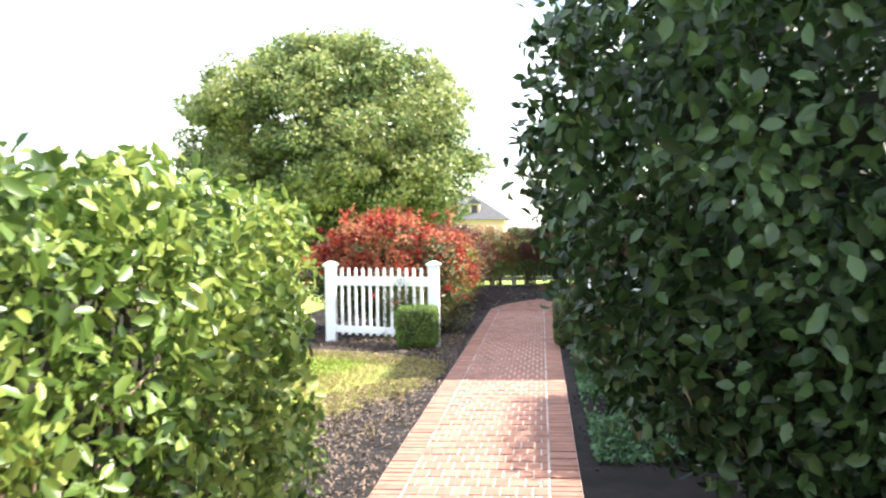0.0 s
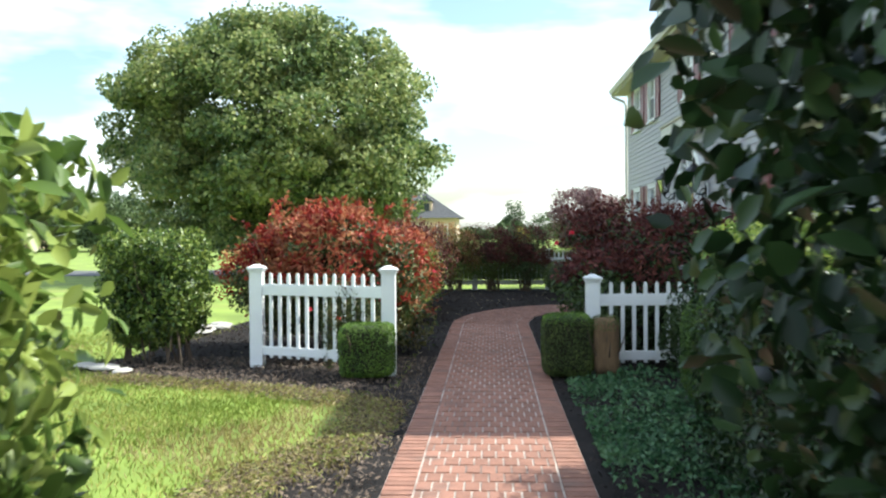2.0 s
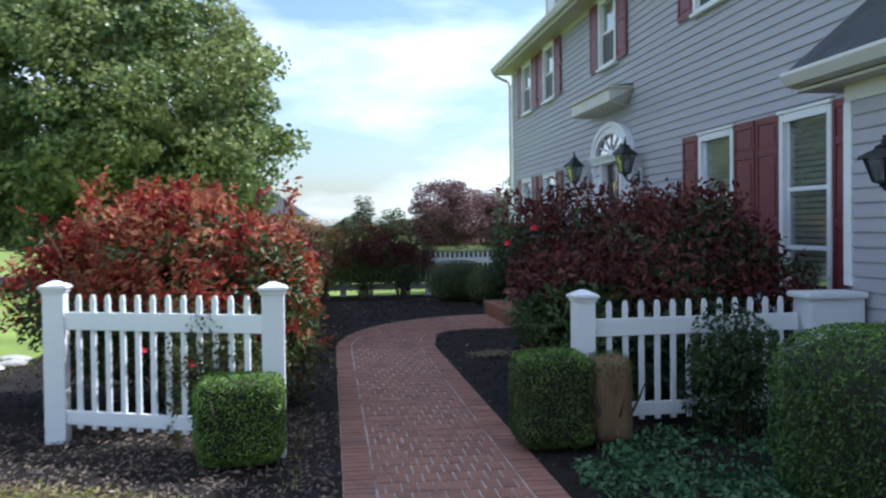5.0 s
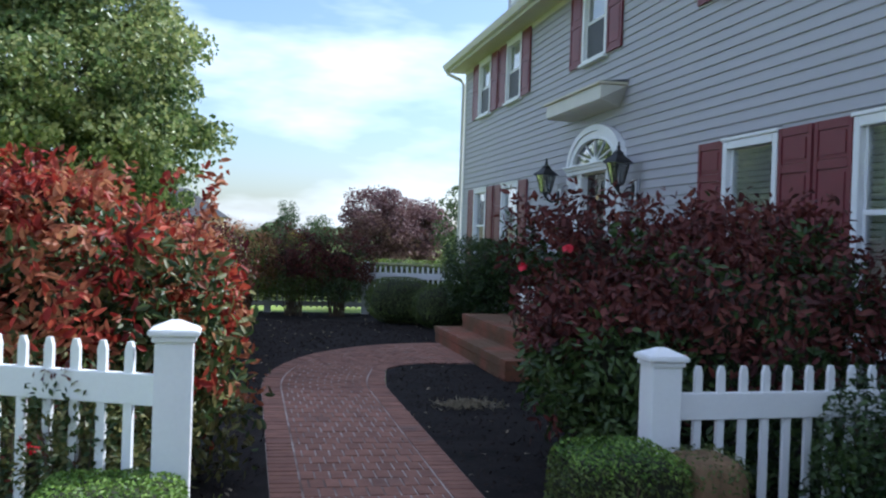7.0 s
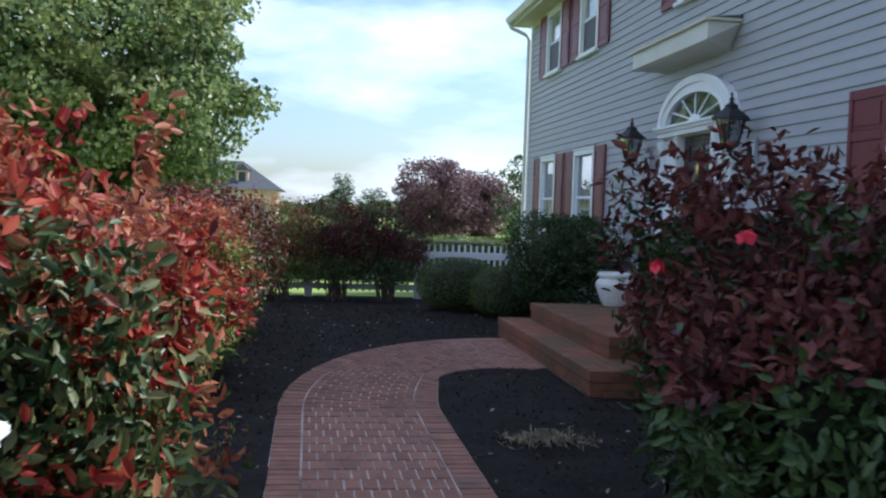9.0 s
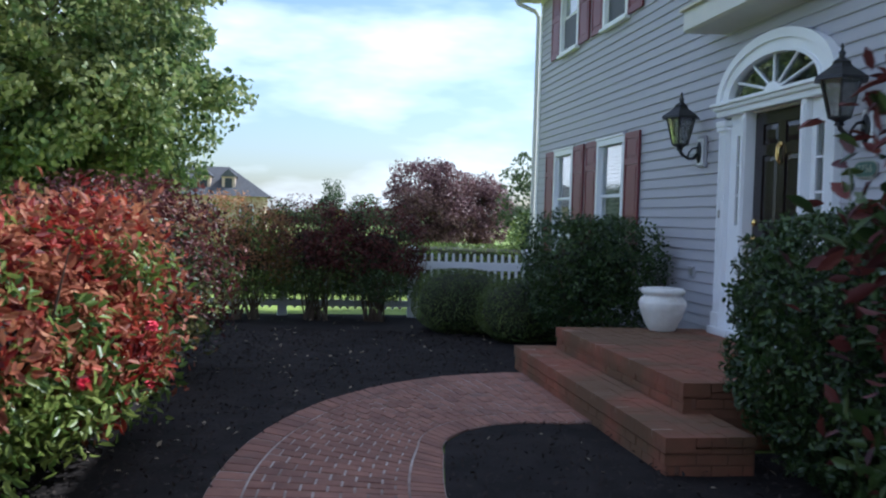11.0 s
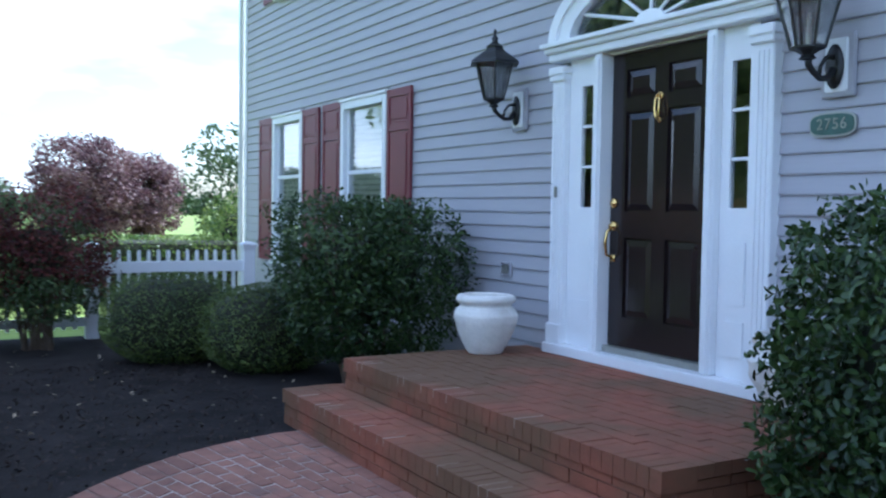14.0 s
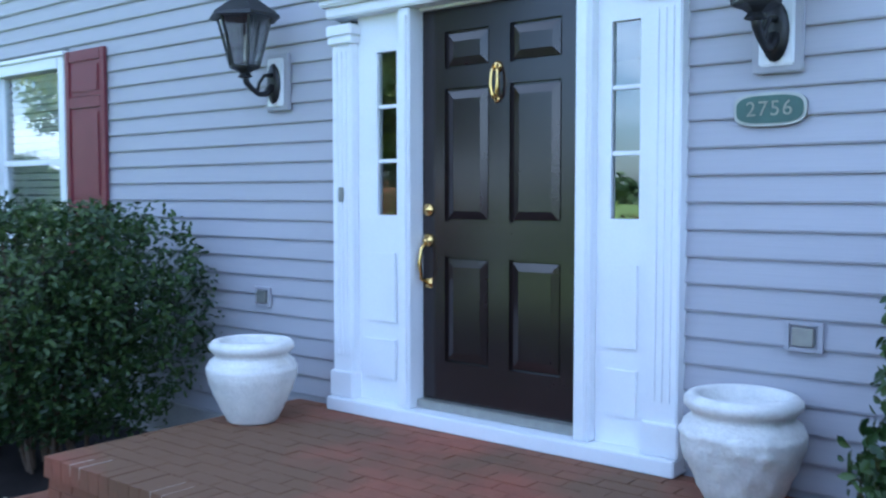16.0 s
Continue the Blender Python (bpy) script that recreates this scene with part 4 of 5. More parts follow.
def brick_field(parent, x0, x1, y0, y1, z, edge, along_y, seed):
    """A row of headers along the front and ends, stretchers behind, and a course on the risers."""
    rnd = random.Random(seed)
    out = []
    g = 0.003

    def put(xa, xb, ya, yb, za, zb):
        out.append(laid(xa + g / 2, xb - g / 2, ya + g / 2, yb - g / 2, za, zb + rnd.uniform(-0.002, 0.002)))
    n = round((y1 - y0) / 0.077)
    w = (y1 - y0) / n
    for i in range(n):
        put(x0, x0 + edge, y0 + i * w, y0 + (i + 1) * w, z - 0.095, z)
    pale = bmesh.new()
    for i in range(1, n):
        if rnd.random() < 0.2:
            y = y0 + i * w
            x2 = x0 + edge * rnd.uniform(0.5, 0.98)
            box(x0 + 0.003, x2, y - 0.0032, y + 0.0032, z - 0.05, z + 0.0006, bm=pale)
    part("mortar_joint", pale, M_MORTAR_PALE, parent, "pale smeared mortar in the joints")
    x = x0 + edge
    r = 0
    while x < x1 - 0.03:
        xb = min(x + (0.1 if along_y else 0.205), x1)
        y = y0 - (0.1 if r % 2 else 0)
        ln = 0.205 if along_y else 0.1
        while y < y1 - 0.01:
            ya, yb = max(y, y0), min(y + ln, y1)
            if yb - ya > 0.02:
                put(x, xb, ya, yb, z - 0.06, z)
            y += ln
        x = xb
        r += 1
    return out


porch_bricks = brick_field(porch, PX, XF - 0.03, PY0, PY1, PZ, 0.205, True, 3)
step_bricks = brick_field(step, TX, PX + 0.205, TY0, TY1, TZ, 0.20, True, 4)


def risers(x, y0, y1, z0, z1, seed):
    rnd = random.Random(seed)
    out = []
    z, r = z0, 0
    while z < z1 - 0.02:
        zb = min(z + 0.07, z1)
        y = y0 - (0.1 if r % 2 else 0)
        while y < y1:
            ya, yb = max(y, y0) + 0.004, min(y + 0.205, y1) - 0.004
            if yb - ya > 0.02:
                out.append(laid(x + rnd.uniform(-0.002, 0.002), x + 0.06, ya, yb, z + 0.004, zb - 0.004))
            y += 0.205
        z = zb
        r += 1
    return out


step_bricks += risers(TX + 0.012, TY0 + 0.01, TY1 - 0.01, -0.02, TZ - 0.096, 6)
porch_bricks += risers(PX + 0.012, PY0 + 0.01, PY1 - 0.01, TZ + 0.002, PZ - 0.096, 7)



def end_courses(y, x0, x1, z0, z1):
    """Brick courses on an end face."""
    return [
        laid(xa + 0.004, min(xa + 0.205, x1) - 0.004, y, y + 0.05, z0 + r * 0.07 + 0.004, min(z0 + r * 0.07 + 0.07, z1) - 0.004)
        for r in range(int((z1 - z0) / 0.07 + 0.6)) for xa in np.arange(x0 - (0.1 if r % 2 else 0), x1 - 0.03, 0.205) if min(xa + 0.205, x1) - xa > 0.03]


step_bricks += end_courses(TY0 + 0.01, TX + 0.1, PX + 0.19, -0.02, TZ - 0.064)
porch_bricks += end_courses(PY0 + 0.01, PX + 0.1, XF - 0.03, -0.02, PZ - 0.064)


# ---- lanterns ----
def lantern():
    """A wall lantern; origin on the siding behind it, facing -x."""
    s = empty("wall_lantern")
    tagged(s, "black iron coach lantern on a grey and white wall block", "wall lantern", "coach lanterns of the house front")
    block = part("mounting_block", box(-0.026, 0.0, -0.100, 0.100, -0.165, 0.165, 0.006), M_SIDING, s, "grey mounting block")
    part("mounting_plate", box(-0.040, -0.0265, -0.070, 0.070, -0.14, 0.14, 0.008), M_WHITE, block, "white inset plate")
    bp = lathe([(0.01, 0), (0.052, 0), (0.056, 0.012), (0.03, 0.024)], 20)
    bmesh.ops.scale(bp, verts=bp.verts[:], vec=(2.1, 1.0, 1.0))
    bmesh.ops.rotate(bp, verts=bp.verts[:], matrix=Matrix.Rotation(radians(-90), 3, "Y"))
    bmesh.ops.translate(bp, verts=bp.verts[:], vec=(-0.041, 0, -0.01))
    part("backplate", bp, M_IRON, s, smooth=True)
    br = bmesh.new()
    tube(br, [(-0.06, 0, -0.03), (-0.11, 0, -0.075), (-0.16, 0, -0.08), (-0.215, 0, -0.05), (-0.25, 0, -0.02), (-0.26, 0, 0.03)], (0.026, 0.018, 0.016, 0.016, 0.018, 0.022), 8)
    tube(br, [(-0.06, 0, 0.04), (-0.12, 0, 0.03), (-0.16, 0, -0.02), (-0.17, 0, -0.07)], (0.016, 0.011, 0.010, 0.012), 8)
    part("bracket", br, M_IRON, s, smooth=True)
    cx = -0.26
    part("cage_base", lathe([(0.012, 0.0), (0.045, 0.01), (0.03, 0.03), (0.062, 0.05), (0.084, 0.058), (0.084, 0.068)], 6, (cx, 0, 0.0)), M_IRON, s)
    for i in range(6):
        a = math.pi / 3 * i
        c, d = math.cos(a), math.sin(a)
        part("cage_bar", tube(bmesh.new(), [(cx + 0.084 * c, 0.084 * d, 0.062), (cx + 0.160 * c, 0.160 * d, 0.345)], (0.0085, 0.0085), 4), M_IRON, s)
    for rr, z in ((0.085, 0.066), (0.161, 0.345)):
        hoop = [(cx + rr * math.cos(math.pi / 3 * i), rr * math.sin(math.pi / 3 * i), z) for i in range(7)]
        part("cage_ring", tube(bmesh.new(), hoop, (0.009,) * 7, 4), M_IRON, s)
    part("cap", lathe([(0.165, 0.335), (0.212, 0.335), (0.206, 0.355), (0.165, 0.385), (0.092, 0.435), (0.07, 0.46), (0.075, 0.475), (0.05, 0.49), (0.03, 0.505)], 6, (cx, 0, 0)), M_IRON, s)
    part("finial", lathe([(0.03, 0.503), (0.018, 0.52), (0.030, 0.54), (0.018, 0.555), (0.008, 0.575), (0.016, 0.59), (0.004, 0.615)], 14, (cx, 0, 0)), M_IRON, s, smooth=True)
    for i in range(6):
        a, b = math.pi / 3 * (i + 0.04), math.pi / 3 * (i + 0.96)
        q = bmesh.new()
        v = [q.verts.new((cx + rr * math.cos(t), rr * math.sin(t), z)) for rr, t, z in ((0.081, a, 0.07), (0.081, b, 0.07), (0.157, b, 0.342), (0.157, a, 0.342))]
        q.faces.new(v)
        bmesh.ops.solidify(q, geom=q.faces[:], thickness=0.002)
        g = part("pane", q, M_LAMPGLASS, s)
        g.visible_shadow = False
    part("candle_sleeve", lathe([(0.012, 0.06), (0.014, 0.06), (0.014, 0.17), (0.006, 0.172), (0.012, 0.19), (0.013, 0.21), (0.003, 0.25)], 12, (cx, 0, 0)), M_BLIND, s)
    return s


lamp = lantern()
lamp.matrix_basis = pose(XF - 0.012, 20.99, 2.30)
copy_thing(lamp, pose(XF - 0.012, 18.05, 2.28))
copy_thing(lamp, pose(4.0 - 0.012, 10.41, 1.79) @ Matrix.Diagonal((0.95, 0.95, 0.60, 1)))

# house number plaque
plaque = empty("house_number_plaque", (XF - 0.012, 18.08, 1.975))
tagged(plaque, "oval green house number plaque reading 2756", "house number")
oval = lambda a, b: [(a * math.copysign(abs(math.cos(t)) ** 0.62, math.cos(t)), b * math.copysign(abs(math.sin(t)) ** 0.62, math.sin(t))) for t in (2 * math.pi * (i + 0.5) / 48 for i in range(48))]
part("rim", prism(oval(0.145, 0.066), 0.014, "x", -0.014), M_PEWTER, plaque, "pewter rim")
part("plate", prism(oval(0.133, 0.055), 0.006, "x", -0.0185), M_PLAQUE, plaque)
font = bpy.data.curves.new("number", "FONT")
font.body, font.size, font.align_x, font.align_y, font.extrude = "2756", 0.084, "CENTER", "CENTER", 0.002
font.space_character = 1.15
carrier = bpy.data.objects.new("number", font)
scene.collection.objects.link(carrier)
number_mesh = bpy.data.meshes.new_from_object(carrier.evaluated_get(bpy.context.evaluated_depsgraph_get()))
bpy.data.objects.remove(carrier)
number_mesh.materials.clear()
number_mesh.materials.append(mk("number_paint", (0.26, 0.27, 0.21), 0.2, 20, 0.5, 0.1, 80))
number = new("number", number_mesh)
number.parent = plaque
number.matrix_basis = Matrix.Translation((-0.0205, 0, 0)) @ Matrix(((0, 0, -1, 0), (-1, 0, 0, 0), (0, 1, 0, 0), (0, 0, 0, 1)))


def outlet():
    s = empty("outdoor_outlet")
    tagged(s, "grey covered outdoor outlet on the siding", "outlet", "outlets beside the door")
    q = bmesh.new()
    for a, b, c, d in ((-0.075, -0.055, -0.06, 0.06), (0.055, 0.075, -0.06, 0.06), (-0.055, 0.055, 0.045, 0.06), (-0.055, 0.055, -0.06, -0.045)):
        box(-0.016, 0, a, b, c, d, 0.002, q)
    part("frame", q, M_SIDING, s)
    part("cover", box(-0.024, -0.001, -0.042, 0.042, -0.036, 0.036, 0.004), M_PEWTER, s)
    return s


o = outlet()
o.matrix_basis = pose(XF - 0.010, 21.16, 1.02)
copy_thing(o, pose(XF - 0.010, 17.93, 1.08))


# ---- planters ----
def planter():
    s = empty("planter_pot")
    tagged(s, "white textured plaster urn pot standing on the porch", "plant pot", "pots beside the door")
    prof = [(0.02, 0.0), (0.125, 0.0), (0.135, 0.012), (0.165, 0.07), (0.205, 0.16), (0.232, 0.24), (0.238, 0.285), (0.222, 0.325), (0.195, 0.345), (0.188, 0.36), (0.205, 0.372), (0.222, 0.39), (0.222, 0.412), (0.205, 0.43), (0.180, 0.435), (0.165, 0.425), (0.160, 0.38), (0.150, 0.36), (0.02, 0.355)]
    prof = [p for (r0, z0), (r1, z1) in zip(prof, prof[1:]) for p in [(r0 + (r1 - r0) * k / 4, z0 + (z1 - z0) * k / 4) for k in range(4 if 0.01 < z0 < 0.3 and r0 > 0.13 else 1)]] + prof[-1:]
    q = lathe(prof, 80)
    co = np.array([v.co[:] for v in q.verts])
    w = wave(co, np.random.default_rng(4), 70, 3) * np.clip(0.75 + 1.2 * wave(co, np.random.default_rng(6), 9, 1), 0, 1.4)
    for v, k in zip(q.verts, w):
        r = math.hypot(v.co.x, v.co.y)
        if 0.05 < v.co.z < 0.31 and r > 0.13:
            f = 1 + 0.036 * max(k, -0.15)
            v.co.x *= f
            v.co.y *= f
    part("pot", q, M_POT, s, smooth=True)
    part("soil", lathe([(0.01, 0.352), (0.148, 0.352), (0.14, 0.366), (0.01, 0.37)], 20), M_SOIL, s)
    return s


pot = planter()
pot.matrix_basis = pose(4.10, 20.62, PZ + 0.001, 0, 0, 20)
copy_thing(pot, pose(4.40, 18.08, PZ + 0.001, 0, 0, 130))


# ---- picket fences ----
def fence_post(h, w, parent):
    p = part("post", box(-w / 2, w / 2, -w / 2, w / 2, -0.04, h - 0.06, 0.004), M_VINYL, parent)
    q = box(-w / 2 - 0.012, w / 2 + 0.012, -w / 2 - 0.012, w / 2 + 0.012, h - 0.085, h - 0.062, 0.004)
    join(q, box(-w / 2 - 0.026, w / 2 + 0.026, -w / 2 - 0.026, w / 2 + 0.026, h - 0.061, h - 0.034, 0.006))
    t = w / 2 + 0.016
    a = [q.verts.new((sx * t, sy * t, h - 0.033)) for sx, sy in ((-1, -1), (1, -1), (1, 1), (-1, 1))]
    b = [q.verts.new((sx * 0.02, sy * 0.02, h)) for sx, sy in ((-1, -1), (1, -1), (1, 1), (-1, 1))]
    q.faces.new(b)
    for i in range(4):
        q.faces.new((a[i], a[(i + 1) % 4], b[(i + 1) % 4], b[i]))
    part("post_cap", q, M_VINYL, p)
    return p


def fence(posts, h, label, hp=None, pick=0.135, w=0.13, base=0.0, open_end=False):
    f = empty("picket_fence", (posts[0][0], posts[0][1], base))
    tagged(f, label, "picket fence")
    hp = hp or h - 0.08
    for x, y in posts[:-1] if open_end else posts:
        p = fence_post(h, w, f)
        p.location = (x - f.location.x, y - f.location.y, 0)
    pw = 0.040
    pm = bpy.data.meshes.new("picket")
    outl = [(-pw / 2, 0.10), (pw / 2, 0.10), (pw / 2, hp - 0.035), (0.010, hp), (-0.010, hp), (-pw / 2, hp - 0.035)]
    q = prism(outl, 0.022, "y", -0.011)
    q.to_mesh(pm)
    q.free()
    pm.materials.append(M_VINYL)
    for (xa, ya), (xb, yb) in zip(posts, posts[1:]):
        d = Vector((xb - xa, yb - ya, 0))
        ln, ang = d.length - w, math.atan2(d.y, d.x)
        rot = Matrix.Translation((xa - f.location.x, ya - f.location.y, 0)) @ Matrix.Rotation(ang, 4, "Z")
        for z0, z1 in ((0.13, 0.23), (hp - 0.26, hp - 0.13)):
            r = part("rail", box(w / 2 - 0.01, w / 2 + ln + 0.01, -0.022, 0.022, z0, z1, 0.004), M_VINYL, f)
            r.matrix_basis = rot
        n = max(1, round(ln / pick) - 1)
        for i in range(n):
            k = new("picket", pm)
            k.parent = f
            k.matrix_basis = rot @ Matrix.Translation((w / 2 + ln * (i + 1) / (n + 1), 0.0, 0))
    return f


fence([(-2.11, 11.54), (-0.48, 10.86)], 1.19, "white vinyl picket fence panel beside the brick walk", 1.09, 0.128, 0.15)
fence([(1.755, 11.02), (3.55, 11.16)], 1.08, "white vinyl picket fence running from the walk to the house", 0.99, 0.132, 0.15, open_end=True)
fence([(-4.2, 25.85), (-2.0, 25.85), (0.2, 25.85), (2.17, 25.85), (3.98, 25.85)], 1.08, "white picket fence at the far end of the garden", 0.98, 0.115, 0.14)

# ---- side wing ----
WX, WY = 4.0, 11.33
wing = tagged(part("wing_wall", box(WX + 0.012, WX + 0.15, 2.0, WY - 0.001, -0.05, 2.62), M_WALL), "grey sided wall of the side wing", "house wall", kind="structure")
part("return_wall", box(WX + 0.15, XF - 0.02, WY - 0.15, WY - 0.002, -0.05, 2.62), M_SIDING, wing)
part("corner_board", box(WX - 0.02, WX + 0.15, WY - 0.10, WY + 0.012, 1.05, 2.5, 0.004), M_WHITE, wing)
part("frieze", box(WX - 0.018, WX + 0.012, 2.0, WY, 2.50, 2.64, 0.004), M_TRIM, wing)
part("end_wall", prism([(WX + 0.15, -0.05), (11.0, -0.05), (11.0, 2.7), (7.5, 5.9), (WX + 0.15, 2.9)], 0.15, "y", 2.0), M_SIDING, wing)
part("back_wall", box(11.0, 11.15, 2.0, Y0, -0.05, 2.7), M_SIDING, wing)
wing_roof = empty("wing_roof", (WX, WY, 2.7))
tagged(wing_roof, "dark shingled lean-to roof of the wing with cream gutter", "roof", kind="structure")
part("shingles", rel(wing_roof, prism([(3.72, 2.80), (XF + 0.1, 3.68), (XF + 0.1, 3.60), (3.72, 2.73)], 10.1, "y", 1.7)), M_SHINGLE, wing_roof)
part("shingles", rel(wing_roof, prism([(XF + 0.11, 3.68), (7.5, 6.02), (11.4, 2.72), (11.4, 2.64), (7.5, 5.92), (XF + 0.11, 3.60)], Y0 - 1.73, "y", 1.7)), M_SHINGLE, wing_roof)
part("soffit", rel(wing_roof, box(3.80, XF + 0.4, 1.8, WY + 0.42, 2.635, 2.66)), M_SOFFIT, wing_roof)
part("gutter", rel(wing_roof, prism([(3.80, 2.80), (3.68, 2.80), (3.67, 2.77), (3.71, 2.69), (3.80, 2.67)], 10.06, "y", 1.72)), M_TRIM, wing_roof)
part("rake_board", rel(wing_roof, prism([(3.76, 2.66), (3.76, 2.75), (XF, 3.53), (XF, 3.44)], 0.03, "y", WY + 0.43)), M_TRIM, wing_roof)
bm = prism([(3.80, 2.665), (3.80, 2.72), (XF, 3.46), (XF, 2.665)], 0.03, "y", WY + 0.38)
part("end_wall", rel(wing_roof, bm), M_SIDING, wing_roof)
util = empty("utility_box", (3.73, 11.14, 0))
tagged(util, "white panelled pedestal box at the wing's corner", "utility box")
part("body", rel(util, box(3.52, 3.96, 11.0, 11.28, 0.0, 0.97, 0.008)), M_WHITE, util)
part("lid", rel(util, box(3.48, 3.97, 10.96, 11.31, 0.972, 1.02, 0.010)), M_WHITE, util)
for z in (0.12, 0.54):
    part("panel", rel(util, box(3.58, 3.90, 10.988, 11.002, z, z + 0.34, 0.005)), M_WHITE, util)

# ---- hedges and shrubs beside the walk ----
def red_over(z0, coral=0.0, a=0, b=1):
    """Red young leaves above, green leaves below."""
    def pick(pos, rng):
        k = (pos[:, 2] - z0) / 0.6 + rng.normal(size=len(pos)) * 0.15 + 1.3 * wave(pos, np.random.default_rng(3), 6.5)
        c = wave(pos, np.random.default_rng(5), 9.0) + rng.normal(size=len(pos)) * 0.25
        return np.where(k > 0, np.where(c > np.quantile(c, 1 - coral), 2, a), b)
    return pick


shrub("privet_hedge", (-0.98, -0.80, 0.94), (0.84, 3.80, 0.86), 68000, 0.070, [L_BRIGHT], "tall clipped privet hedge in full sun beside the walk", "hedge", 9, 0.045, 0.35, 5.0, 31, fine=True, inner=0.70, stems=22, floor=0.05, clump=(10, 0.055), stemr=0.011)
shrub("privet_hedge", (2.57, 2.08, 1.78), (1.47, 1.26, 1.36), 38000, 0.076, [L_DARK], "tall dark leafy hedge shading the walk", "hedge", 3.4, 0.10, 0.5, 2.6, 32, fine=True, inner=0.28, stems=9, wide=0.6, clump=(9, 0.08), taper=0.33)
# Sunlit top and shaded sides are painted by two leaf colours split at a height.
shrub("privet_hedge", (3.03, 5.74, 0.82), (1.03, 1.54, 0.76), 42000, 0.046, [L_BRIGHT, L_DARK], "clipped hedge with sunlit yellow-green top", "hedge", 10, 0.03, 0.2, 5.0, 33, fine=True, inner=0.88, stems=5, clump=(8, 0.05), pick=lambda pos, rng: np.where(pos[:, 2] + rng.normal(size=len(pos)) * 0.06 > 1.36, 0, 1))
# Lighter leaves on the crown imitate its light, darker ones below its shade.
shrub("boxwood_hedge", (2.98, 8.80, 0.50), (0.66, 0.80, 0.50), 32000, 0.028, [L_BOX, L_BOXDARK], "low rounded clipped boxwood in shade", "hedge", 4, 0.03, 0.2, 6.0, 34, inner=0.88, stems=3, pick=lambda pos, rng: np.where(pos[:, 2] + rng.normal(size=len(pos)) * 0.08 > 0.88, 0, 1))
shrub("boxwood_cube", (-0.69, 10.66, 0.30), (0.29, 0.27, 0.285), 15000, 0.022, [L_BOX], "small cube-clipped boxwood before the fence post", "boxwood", 7, 0.02, 0.2, 8.0, 35, inner=0.9, stems=2, floor=0.0)
# Box green above 0.60 paints the light falling on the yew's top.
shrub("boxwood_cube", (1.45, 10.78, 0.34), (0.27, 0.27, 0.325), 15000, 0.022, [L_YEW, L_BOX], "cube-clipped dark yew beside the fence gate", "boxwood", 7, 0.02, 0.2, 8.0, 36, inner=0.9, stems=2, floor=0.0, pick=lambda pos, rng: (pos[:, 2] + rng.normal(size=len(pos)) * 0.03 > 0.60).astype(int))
bare = shrub("yew_stump_side", (1.85, 10.74, 0.33), (0.15, 0.23, 0.32), 3000, 0.022, [L_YEW], "browned bare side of a clipped yew with dead twigs", "boxwood", 5, 0.03, 0.1, 8.0, 37, inner=0.93, corem=M_TAN, stems=3, floor=0.50)
shrub("laurel_shrub", (-3.45, 11.95, 0.89), (0.55, 0.58, 0.67), 20000, 0.058, [L_BRIGHT, L_HOLLY], "square-clipped evergreen shrub with bare lower stems on the lawn edge", "shrub", 5, 0.06, 0.4, 5.0, 38, fine=True, clump=(8, 0.05), inner=0.62, stems=6, floor=0.10, taper=0.35, pick=lambda pos, rng: np.where(rng.uniform(size=len(pos)) < 0.78, 0, 1))


def sprays(n, c, r, h0, h1, count, seed):
    """Loose shoots standing out of a shrub's top."""
    def make(rng):
        rng = np.random.default_rng(seed)
        out = []
        for _ in range(count):
            a, q = rng.uniform(0, 6.28), rng.uniform(0, 0.9) ** 0.7
            base = np.array((c[0] + r[0] * q * math.cos(a), c[1] + r[1] * q * math.sin(a), h0))
            tip = base + np.array((rng.normal() * 0.16, rng.normal() * 0.16, rng.uniform(0.15, h1)))
            t = rng.uniform(0, 1, n)[:, None]
            out.append(base + (tip - base) * t + np.clip(rng.normal(size=(n, 3)), -1.4, 1.4) * 0.026)
        p = np.vstack(out)
        return p, rng.normal(size=p.shape) + np.array((0, 0, 0.4))
    return make


def petals(parent, places, size, seed):
    """A few open rose blooms."""
    for i, (x, y, z) in enumerate(places):
        rng = np.random.default_rng(seed + i)
        d = rng.normal(size=(26, 3))
        d /= np.linalg.norm(d, axis=1)[:, None]
        d[:, 2] = np.abs(d[:, 2])
        p = np.array((x, y, z)) + d * size * rng.uniform(0.2, 0.6, 26)[:, None] - np.array(parent.location)
        leaves("bloom", p, d + rng.normal(size=d.shape) * 0.3, size, [M_PETAL], parent=parent, seed=seed + i, wide=0.9, label="bright red rose bloom")


roseL = shrub("rose_shrub", (-1.40, 12.86, 0.99), (1.28, 1.24, 0.90), 40000, 0.076, [L_RED, L_ROSE, L_CORAL], "large rose shrub with red young leaves behind the picket fence", "rose shrub", 2.1, 0.40, 0.72, 2.4, 41, clump=(12, 0.08), star=True, wide=0.42, fine=True, pick=red_over(0.98, 0.45), corem=M_CORE, inner=0.58, stems=6, extra=sprays(24, (0, 0), (1.1, 1.05), 1.55, 0.48, 70, 5))
petals(roseL, [(-1.46, 11.36, 0.66), (-1.1, 11.26, 0.57), (-0.35, 13.5, 1.2)], 0.05, 70)
roseB = shrub("rose_shrub", (-1.27, 17.25, 0.80), (0.92, 1.1, 0.76), 30000, 0.074, [L_RED, L_BRIGHT, L_CORAL], "red and green rose shrub beside the curving walk", "rose shrub", 2.1, 0.34, 0.7, 3.0, 42, clump=(12, 0.085), star=True, wide=0.42, fine=True, pick=red_over(0.75, 0.62), corem=M_REDCORE, inner=0.6, stems=6, extra=sprays(22, (0, 0), (0.85, 0.95), 1.2, 0.55, 55, 6))
